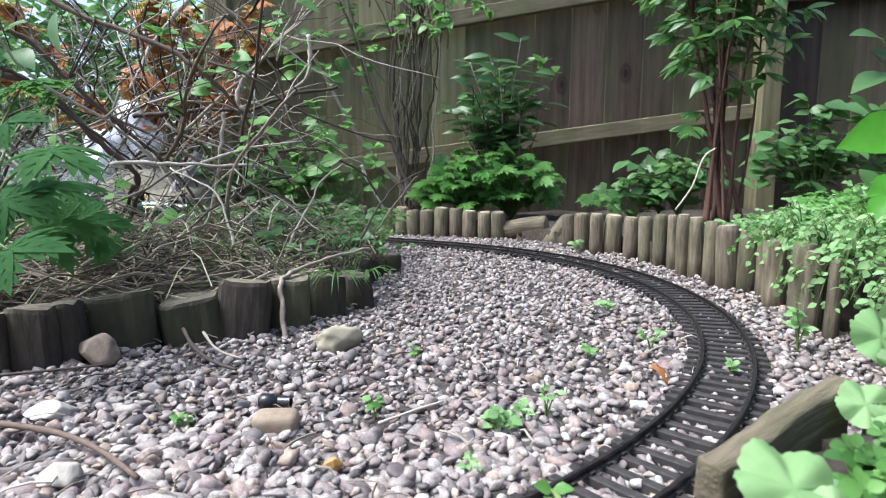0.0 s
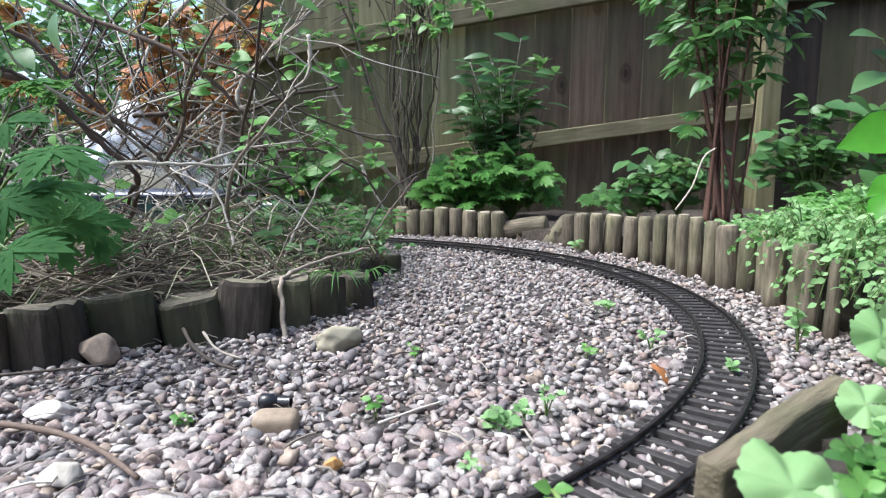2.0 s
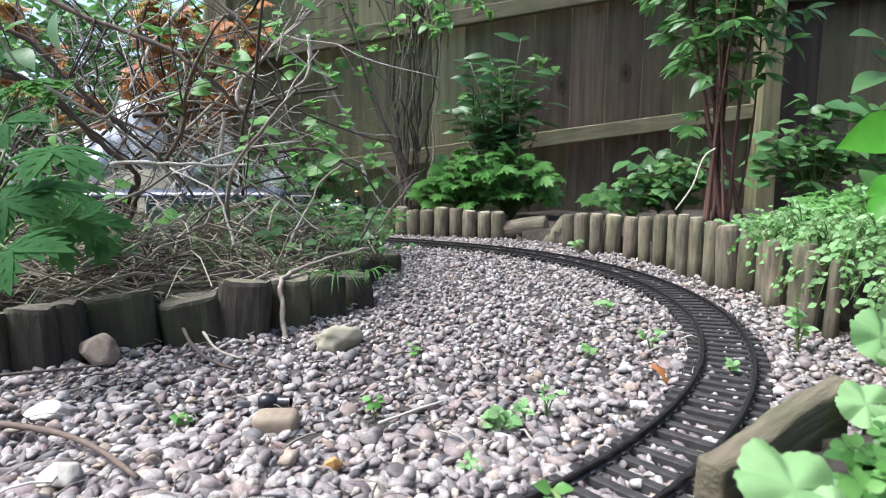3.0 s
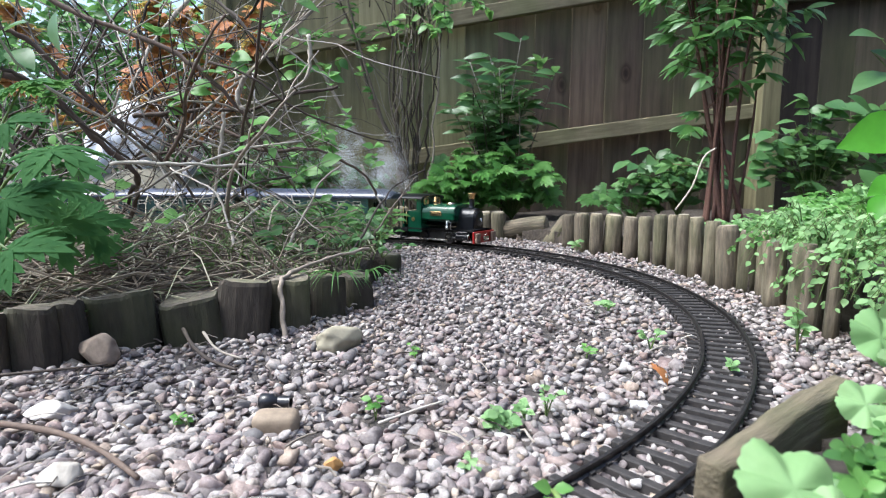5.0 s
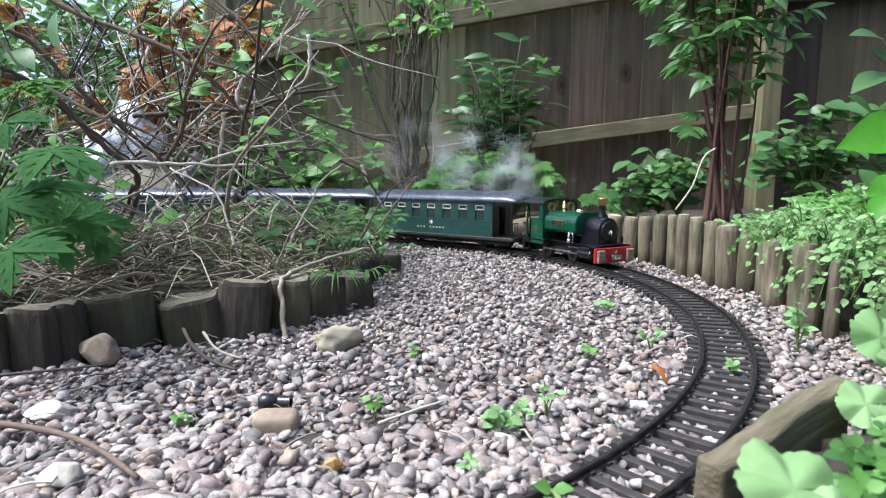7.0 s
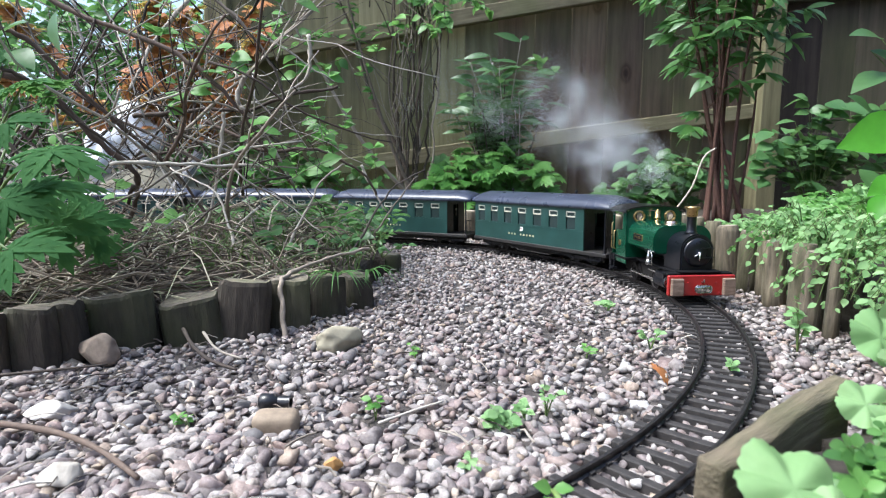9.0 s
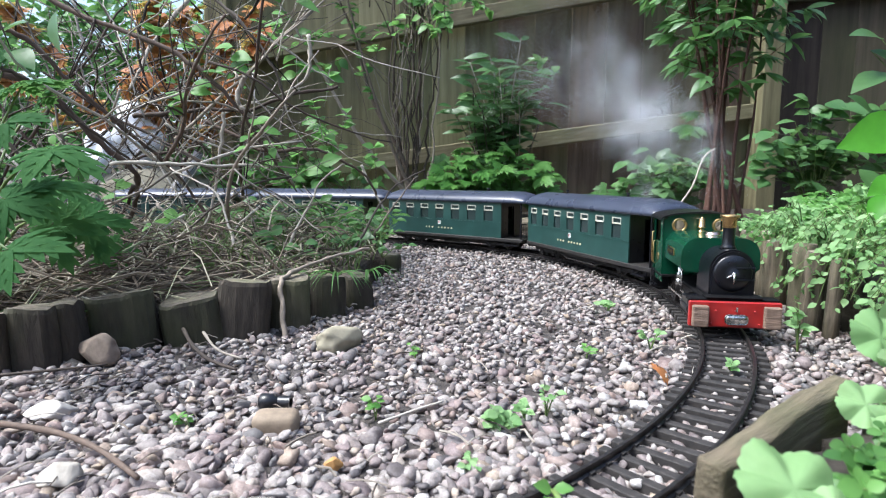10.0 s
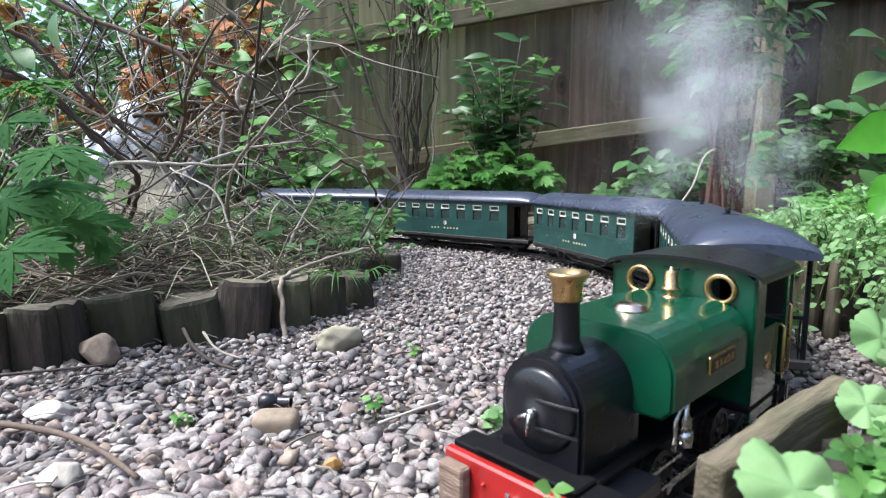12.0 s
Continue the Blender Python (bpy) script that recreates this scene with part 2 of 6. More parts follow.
def scatter_mesh(name, verts, faces, mats, material, parent=None, label="", smooth=True):
    """One mesh of many copies of a small form, each at a 4 x 4 matrix."""
    v = np.array(verts, float)
    mats = np.array(mats, float)
    n, k = len(mats), len(v)
    allv = (np.einsum("nij,kj->nki", mats[:, :3, :3], v) + mats[:, None, :3, 3]).reshape(-1, 3)
    sizes = np.array([len(f) for f in faces])
    flat = np.concatenate([np.array(f) for f in faces])
    loops = (flat[None, :] + (np.arange(n) * k)[:, None]).ravel()
    tot = np.tile(sizes, n)
    me = bpy.data.meshes.new(name)
    me.vertices.add(len(allv))
    me.vertices.foreach_set("co", allv.ravel())
    me.loops.add(len(loops))
    me.loops.foreach_set("vertex_index", loops.astype(np.int32))
    me.polygons.add(len(tot))
    me.polygons.foreach_set("loop_start", np.concatenate([[0], np.cumsum(tot)[:-1]]).astype(np.int32))
    me.update(calc_edges=True)
    me.materials.append(material)
    if smooth:
        me.shade_smooth()
    ob = new(name, me)
    ob.parent = parent
    return tagged(ob, label)


def ico(sub):
    bm = bmesh.new()
    bmesh.ops.create_icosphere(bm, subdivisions=sub, radius=1)
    v = [tuple(p.co) for p in bm.verts]
    f = [tuple(p.index for p in q.verts) for q in bm.faces]
    bm.free()
    return np.array(v), f


# ---- the plan: track, beds and edgings ----
RAIL_TOP = 0.014
CX, CY, R = -0.393, 0.9026, 0.762
BEND = radians(50)
S1 = -R * BEND
R2 = 1.5
C2X, C2Y = CX + (R - R2) * math.cos(BEND), CY + (R - R2) * math.sin(BEND)
S2 = S1 - R2 * (radians(90) - BEND)


def track(s):
    """The place on the track's centre line at s metres."""
    if s >= S1:
        return Vector((CX + R * math.cos(-s / R), CY + R * math.sin(-s / R), 0))
    if s >= S2:
        a = BEND - (s - S1) / R2
        return Vector((C2X + R2 * math.cos(a), C2Y + R2 * math.sin(a), 0))
    return Vector((C2X + s - S2, C2Y + R2, 0))


def heading(s):
    d = track(s + 0.002) - track(s - 0.002)
    return math.atan2(d.y, d.x)


LEFT_EDGE = [(-0.80, 0.50), (-0.52, 0.565), (-0.404, 0.605), (-0.302, 0.672), (-0.203, 0.735), (-0.145, 0.86), (-0.112, 1.18), (-0.16, 1.40), (-0.45, 1.56), (-1.9, 1.62)]
RIGHT_EDGE = [(-2.0, 2.06), (-0.6, 2.03), (-0.20, 1.935), (-0.06, 1.86), (0.20, 1.755), (0.36, 1.59), (0.44, 1.40), (0.475, 1.20), (0.495, 1.05), (0.515, 0.93), (0.52, 0.80), (0.50, 0.66), (0.44, 0.50), (0.345, 0.395), (0.245, 0.318), (0.118, 0.222), (0.108, 0.185), (0.05, 0.12)]


def inside(x, y, poly):
    hit = False
    for (x1, y1), (x2, y2) in zip(poly, poly[1:] + poly[:1]):
        if (y1 > y) != (y2 > y) and x < (x2 - x1) * (y - y1) / (y2 - y1) + x1:
            hit = not hit
    return hit


GRAVEL_BED = [(0.05, 0.12), (-0.9, 0.12)] + LEFT_EDGE + RIGHT_EDGE
LEFT_BED = LEFT_EDGE + [(-1.9, 0.50)]
RIGHT_BED = RIGHT_EDGE + [(0.05, -0.3), (1.7, -0.3), (1.7, 2.6), (-2.0, 2.6)]


def edge_dist(x, y, line):
    best = 9.0
    for (x1, y1), (x2, y2) in zip(line, line[1:]):
        dx, dy = x2 - x1, y2 - y1
        u = max(0, min(1, ((x - x1) * dx + (y - y1) * dy) / (dx * dx + dy * dy)))
        best = min(best, math.hypot(x - x1 - u * dx, y - y1 - u * dy))
    return best


def left_z(x, y):
    d = edge_dist(x, y, LEFT_EDGE)
    return 0.036 + min(0.035, d * 0.16) * (1 if y < 1.3 else max(0.15, 1 - (y - 1.3) * 4)) + 0.012 * noise.noise(Vector((x * 9, y * 9, 0)))


def right_z(x, y):
    d = edge_dist(x, y, RIGHT_EDGE)
    near = max(0, min(1, (1.5 - y) / 0.5))
    return 0.035 + 0.035 * near + min(0.10, d * 0.25) * near + 0.014 * noise.noise(Vector((x * 7, y * 7, 3)))


def bed(name, poly, height, step, label, mat=None):
    xs = [p[0] for p in poly]
    ys = [p[1] for p in poly]
    bm = bmesh.new()
    grid = {}
    nx, ny = int((max(xs) - min(xs)) / step), int((max(ys) - min(ys)) / step)
    for i in range(nx + 1):
        for j in range(ny + 1):
            x, y = min(xs) + i * step, min(ys) + j * step
            if inside(x, y, poly):
                grid[i, j] = bm.verts.new((x, y, height(x, y)))
    for (i, j) in list(grid):
        q = [(i, j), (i + 1, j), (i + 1, j + 1), (i, j + 1)]
        if all(k in grid for k in q):
            bm.faces.new([grid[k] for k in q])
    rim = [e for e in bm.edges if len(e.link_faces) == 1]
    low = bmesh.ops.extrude_edge_only(bm, edges=rim)["geom"]
    for v in low:
        if isinstance(v, bmesh.types.BMVert):
            v.co.z = -0.03
    ob = part(name, bm, mat or SOIL, None, label, True)
    return tagged(ob, kind="structure", category="ground")


bm = bmesh.new()
bmesh.ops.create_grid(bm, x_segments=40, y_segments=40, size=60)
for v in bm.verts:
    v.co.z = -0.015
tagged(part("ground", bm, GROUND, None, "bare brown earth under the garden"), category="ground", kind="structure")
bed("ground_left_bed", LEFT_BED, left_z, 0.022, "raised bed of dark leaf mould behind short logs")
bed("ground_right_bed", RIGHT_BED, right_z, 0.016, "raised earth bank behind the log edging")

bed("ground_grit", GRAVEL_BED, lambda x, y: -0.0012 + 0.0015 * noise.noise(Vector((x * 40, y * 40, 9))), 0.02, "fine pinkish grey grit under the gravel", GRIT)

# ---- railway ----
def railway():
    t = thing("railway_track", "dark model railway track curving over pale gravel", "track")
    lo, hi, n = -2.9, 1.05, 320
    for side in (-1, 1):
        bm = bmesh.new()
        rows = []
        for i in range(n + 1):
            s = lo + (hi - lo) * i / n
            a, p = heading(s), track(s)
            nrm = Vector((-math.sin(a), math.cos(a), 0))
            c = p + nrm * side * 0.0238
            prof = [(-0.0013, 0.014), (0.0013, 0.014), (0.0013, 0.0118), (0.0005, 0.0112), (0.0005, 0.0090), (0.0024, 0.0080), (-0.0024, 0.0080), (-0.0005, 0.0090), (-0.0005, 0.0112), (-0.0013, 0.0118)]
            rows.append([bm.verts.new(c + nrm * u + Vector((0, 0, z))) for u, z in prof])
        for a, b in zip(rows, rows[1:]):
            for k in range(len(a)):
                bm.faces.new((a[k], a[(k + 1) % len(a)], b[(k + 1) % len(a)], b[k]))
        bmesh.ops.recalc_face_normals(bm, faces=bm.faces)
        part("rail", bm, RAIL, t)
    bm = bmesh.new()
    box(bm, -0.0038, 0.0038, -0.039, 0.039, 0.0, 0.0078, 0.0008)
    for side in (-1, 1):
        for e in (-1, 1):
            box(bm, -0.0025, 0.0025, side * 0.0238 + e * 0.0028 - 0.001, side * 0.0238 + e * 0.0028 + 0.001, 0.0075, 0.0098)
    first = part("sleeper", bm, SLEEPER, t)
    n = int((hi - lo) / 0.0195)
    for i in range(n):
        s = lo + 0.0195 * i + random.uniform(-0.0006, 0.0006)
        ob = first if i == 0 else new("sleeper", first.data)
        ob.parent = t
        p = track(s)
        ob.matrix_basis = pose(p.x, p.y, random.uniform(-0.0004, 0.0001), 0, 0, math.degrees(heading(s)) + random.uniform(-1, 1))
    return t


railway()


def gravel():
    rng = random.Random(4)
    near, far = [], []
    count = 0
    for layer in range(2):
        tries = 24000 if layer == 0 else 25000
        for _ in range(tries):
            u = rng.random()
            y = 0.14 + 1.9 * u ** 1.25
            half = 0.95 * y + 0.12
            x = rng.uniform(max(-1.0, -half), min(0.6, half))
            if not inside(x, y, GRAVEL_BED):
                continue
            big = rng.random()
            r = rng.uniform(0.0028, 0.0048) if big < 0.68 else rng.uniform(0.0045, 0.0070) if big < 0.955 else rng.uniform(0.0070, 0.0118)
            if y < 0.56:
                r = rng.uniform(0.0027, 0.0050) if big < 0.64 else rng.uniform(0.0050, 0.0074) if big < 0.95 else rng.uniform(0.0074, 0.0112)
                r *= 1.0 if y < 0.42 else 0.84
            if y > 0.62:
                r = min(r, 0.0066)
            z = rng.uniform(-0.004, 0.001) + layer * 0.0028
            dx, dy = x - CX, y - CY
            d = abs(math.hypot(dx, dy) - R) if math.atan2(dy, dx) < BEND else abs(math.hypot(x - C2X, y - C2Y) - R2)
            if d < 0.045:
                r = min(r, 0.0046)
                z = rng.uniform(-0.002, 0.0042)
                if 0.018 < d < 0.030:
                    z = min(z, 0.001)
            m = Matrix.Translation((x, y, z)) @ Euler((rng.gauss(0, 0.38), rng.gauss(0, 0.38), rng.uniform(0, 6.3))).to_matrix().to_4x4() @ Matrix.Diagonal((r * rng.uniform(1.0, 1.6), r * rng.uniform(0.7, 1.1), r * rng.uniform(0.4, 0.85), 1))
            (near if y < 0.54 else far).append(m)
    ob = thing("gravel", "rounded pale pink and grey river gravel covering the ground", "gravel")
    ob["kind"] = "stuff"
    shapes = []
    for k, (group, sub) in enumerate(((near, 2), (far, 1))):
        v, f = ico(sub)
        for j in range(8):
            w = np.array([p * (1 + 0.45 * noise.noise(Vector(p) * 1.0 + Vector((j * 5.1, 1.7, 0))) + 0.22 * noise.noise(Vector(p) * 2.3 + Vector((j * 3.3, 0, 0)))) * np.array((1, 1 - 0.3 * p[0] * (j % 2), 1)) for p in v])
            if j > 1:
                for cut in range(7):
                    nv = Vector((math.sin(j * 7.1 + cut * 2.3), math.cos(j * 3.7 + cut * 4.1), math.sin(cut * 5.3 + j) * 0.8)).normalized()
                    over = np.maximum(w @ np.array(nv) - 0.58, 0)
                    w = w - over[:, None] * np.array(nv) * 0.9
            tagged(scatter_mesh("pebbles", w, f, group[j::8], GRAVEL, ob), kind="stuff")


gravel()


# ---- log edgings ----
def log_mesh(r, h, seed, wild=0.06, bevel=0.12, seg=14):
    rng = random.Random(seed)
    bm = bmesh.new()
    ph = rng.uniform(0, 9)
    rings = []
    tilt = (rng.uniform(-0.06, 0.06), rng.uniform(-0.06, 0.06))
    for hh, k in ((-0.03, 1.0), (h * 0.3, 1.01), (h * 0.65, 0.99), (h * (1 - bevel * 0.7), 0.97), (h - 0.001, 0.84), (h, 0.74)):
        ring = []
        for i in range(seg):
            a = 2 * math.pi * i / seg
            rr = r * k * (1 + wild * noise.noise(Vector((math.cos(a) * 1.3 + ph, math.sin(a) * 1.3, hh * 6))))
            x, y = rr * math.cos(a), rr * math.sin(a)
            ring.append(bm.verts.new((x, y, hh + (tilt[0] * x + tilt[1] * y if hh > h * 0.8 else 0))))
        rings.append(ring)
    for a, b in zip(rings, rings[1:]):
        for k in range(seg):
            bm.faces.new((a[k], a[(k + 1) % seg], b[(k + 1) % seg], b[k])).smooth = seg > 10
    top = bm.faces.new(rings[-1])
    top.material_index = 1
    bm.faces.new(rings[0][::-1])
    return bm


def log_row(pts, spacing, r, h, mat, group, label, seed, gaps=(), lean=4):
    """Short upright logs side by side along a line, each one its own thing."""
    rng = random.Random(seed)
    line = spline([(x, y, 0) for x, y in pts], 12)
    walked, nxt = 0.0, 0.0
    for a, b in zip(line, line[1:]):
        d = (b - a).length
        while walked + d >= nxt:
            p = a.lerp(b, (nxt - walked) / d)
            rr = r(p) * rng.uniform(0.9, 1.1)
            if not any(abs(p.x - gx) < gw and abs(p.y - gy) < gw for gx, gy, gw in gaps):
                hh = h(p) * (rng.uniform(0.93, 1.07) if mat is LOG else rng.uniform(0.8, 1.2))
                ob = part("edging_log", log_mesh(rr, hh, rng.random()) if mat is LOG else log_mesh(rr, hh, rng.random(), 0.22, 0.08, rng.choice((6, 7, 8))), [mat, LOG_END if mat is LOG else mat])
                ob.matrix_basis = pose(p.x, p.y, 0, rng.uniform(-lean, lean), rng.uniform(-lean, lean), rng.uniform(0, 360))
                tagged(ob, label, "log", group)
            nxt += spacing * 2 * rr
        walked += d


log_row([(-0.5, 2.0), (-0.20, 1.925), (-0.06, 1.86), (0.20, 1.755)], 1.06, lambda p: 0.0222, lambda p: 0.088, LOG, "log edging by the fence", "short weathered round log standing in the edging", 3, lean=3)
LR = random.Random(8)
for lx, ly, r, h in [(0.347, 1.562, 0.0199, 0.09), (0.361, 1.479, 0.0208, 0.098), (0.382, 1.423, 0.0181, 0.101), (0.421, 1.421, 0.0229, 0.098), (0.445, 1.353, 0.0181, 0.097), (0.458, 1.287, 0.0164, 0.103), (0.47, 1.233, 0.0153, 0.111), (0.478, 1.185, 0.011, 0.114), (0.466, 1.105, 0.0133, 0.121), (0.487, 1.095, 0.0161, 0.116), (0.485, 1.025, 0.0161, 0.114), (0.496, 0.984, 0.0205, 0.11), (0.519, 0.965, 0.0188, 0.102), (0.531, 0.921, 0.0207, 0.105), (0.502, 0.854, 0.0172, 0.098), (0.472, 0.745, 0.0165, 0.108), (0.466, 0.71, 0.0145, 0.102), (0.47, 0.678, 0.0093, 0.097)]:
    ob = part("edging_log", log_mesh(r * 0.94, h, LR.random(), 0.07, 0.14, 18), [LOG, LOG_END])
    ob.matrix_basis = pose(lx, ly, 0, LR.uniform(-3, 3), LR.uniform(-2, 2), LR.uniform(0, 360))
    tagged(ob, "grey brown round log edging the raised bank", "log", "log edging by the bank")
log_row([(0.53, 0.62), (0.50, 0.55), (0.44, 0.46), (0.36, 0.40)], 1.1, lambda p: 0.0193, lambda p: 0.098, LOG, "log edging by the bank", "grey brown round log edging the raised bank", 8, lean=3.5)

def split_log(w, d, h, seed):
    """A short piece of split log: rounded square section, split faces, a slanting sawn top."""
    rng = random.Random(seed)
    bm = bmesh.new()
    ph, sx, sy = rng.uniform(0, 40), rng.uniform(-0.12, 0.12), rng.uniform(-0.05, 0.18)
    rings, seg = [], 26
    for hh, k in ((-0.03, 1.0), (h * 0.2, 1.0), (h * 0.45, 1.01), (h * 0.7, 1.0), (h * 0.93, 0.985), (h, 0.93)):
        ring = []
        for i in range(seg):
            a = 2 * math.pi * i / seg
            c, q = math.cos(a), math.sin(a)
            x = w / 2 * math.copysign(abs(c) ** 0.55, c) * k
            y = d / 2 * math.copysign(abs(q) ** 0.7, q) * k
            split = 1 + 0.10 * noise.noise(Vector((x * 45 + ph, y * 45, hh * 9))) + 0.05 * noise.noise(Vector((x * 160 + ph, y * 160, hh * 14)))
            ring.append(bm.verts.new((x * split, y * split, hh + (sx * x + sy * y + 0.004 * noise.noise(Vector((x * 90, y * 90, ph))) if hh > h * 0.6 else 0))))
        rings.append(ring)
    for a, b in zip(rings, rings[1:]):
        for k in range(seg):
            bm.faces.new((a[k], a[(k + 1) % seg], b[(k + 1) % seg], b[k]))
    bm.faces.new(rings[-1]).material_index = 1
    bm.faces.new(rings[0][::-1])
    return bm


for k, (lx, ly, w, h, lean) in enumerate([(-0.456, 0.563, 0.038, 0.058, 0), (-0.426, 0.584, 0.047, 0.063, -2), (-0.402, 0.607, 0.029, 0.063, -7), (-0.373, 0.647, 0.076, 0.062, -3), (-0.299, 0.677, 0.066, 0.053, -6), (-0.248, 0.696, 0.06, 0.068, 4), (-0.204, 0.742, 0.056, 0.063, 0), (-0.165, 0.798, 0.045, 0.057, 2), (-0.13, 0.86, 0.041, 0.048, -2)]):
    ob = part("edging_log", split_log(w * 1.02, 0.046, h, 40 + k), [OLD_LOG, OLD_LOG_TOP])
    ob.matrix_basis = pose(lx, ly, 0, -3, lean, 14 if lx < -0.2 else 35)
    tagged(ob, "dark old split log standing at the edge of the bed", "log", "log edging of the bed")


# ---- fence ----
def fence():
    f = thing("fence", "brown stained close-board wooden fence with sloping rails", "fence", m=pose(0.45, 2.55, 0.0, 0, 0, 5))
    rng = random.Random(2)
    x = -1.42
    while x < 1.02:
        w = rng.uniform(0.135, 0.165)
        bm = bmesh.new()
        box(bm, 0, w + 0.012, -0.006, 0.006, -0.05, 1.9, 0.002)
        ob = part("board", bm, FENCE_GREEN if x < -0.25 else FENCE, f)
        ob.matrix_basis = pose(x, 0.02 + rng.uniform(-0.003, 0.003), 0.01 * rng.random(), 0, rng.uniform(-0.5, 0.5), 3)
        x += w
    for z, slope in ((0.352, 7.6), (0.915, 10.4), (1.5, 9.0)):
        bm = bmesh.new()
        box(bm, -1.42, 1.0, -0.045, -0.002, -0.035, 0.03, 0.004)
        ob = part("fence_rail", bm, RAIL_WOOD, f)
        ob.matrix_basis = pose(0, 0, z, 0, -slope, 0)
    for px in (0.97, -1.35):
        bm = bmesh.new()
        box(bm, px - 0.045, px + 0.045, -0.09, -0.004, -0.1, 2.0, 0.004)
        part("post", bm, FENCE_GREEN, f)
    return f


fence()


# ---- the train ----
def wheelset(parent, x, r, gauge_half, material, spokes=False):
    """An axle with two flanged wheels; it turns about its own y axis."""
    bm = bmesh.new()
    for side in (-1, 1):
        y0 = side * (gauge_half - 0.0055)
        y1 = side * gauge_half
        y2 = side * (gauge_half - 0.0072)
        prof = [(r + 0.0016, y2), (r + 0.0014, y0), (r, y0 + side * 0.0004), (r, y1), (r * 0.82, y1), (r * 0.76, y1 - side * 0.0012), (r * 0.3, y1 - side * 0.0012), (r * 0.26, y1 + side * 0.0006), (r * 0.05, y1 + side * 0.0006)]
        lathe(bm, prof, "Y", 24)
        if spokes:
            for k in range(8):
                a = math.pi * 2 * k / 8
                box(bm, r * 0.25, r * 0.8, y1 - side * 0.0012 - 0.0006, y1 - side * 0.0012 + 0.0006, -r * 0.05, r * 0.05, 0, pose(0, 0, 0, 0, math.degrees(a), 0))
    lathe(bm, [(0.002, -gauge_half), (0.002, gauge_half)], "Y", 8)
    bmesh.ops.recalc_face_normals(bm, faces=bm.faces)
    ob = part("wheelset", bm, material, parent)
    ob.matrix_basis = pose(x, 0, r)
    return ob


def arch(w, z0, z1, rise, n=12):
    """An outline with upright sides and a low arched top."""
    return [(-w, z0), (w, z0)] + [(w * math.cos(math.pi * k / n), z1 + rise * math.sin(math.pi * k / n)) for k in range(n + 1)]


def squircle(w, z0, z1, r, n=6):
    """A tank section: flat top and sides, well rounded upper corners."""
    pts = [(-w + 0.006, z0), (w - 0.006, z0), (w, z0 + 0.006)]
    pts += [(w - r + r * math.cos(a), z1 - r + r * math.sin(a)) for a in [math.pi / 2 * k / n for k in range(n + 1)]]
    pts += [(-w + r - r * math.sin(a), z1 - r + r * math.cos(a)) for a in [math.pi / 2 * k / n for k in range(n + 1)]]
    return pts + [(-w, z0 + 0.006)]


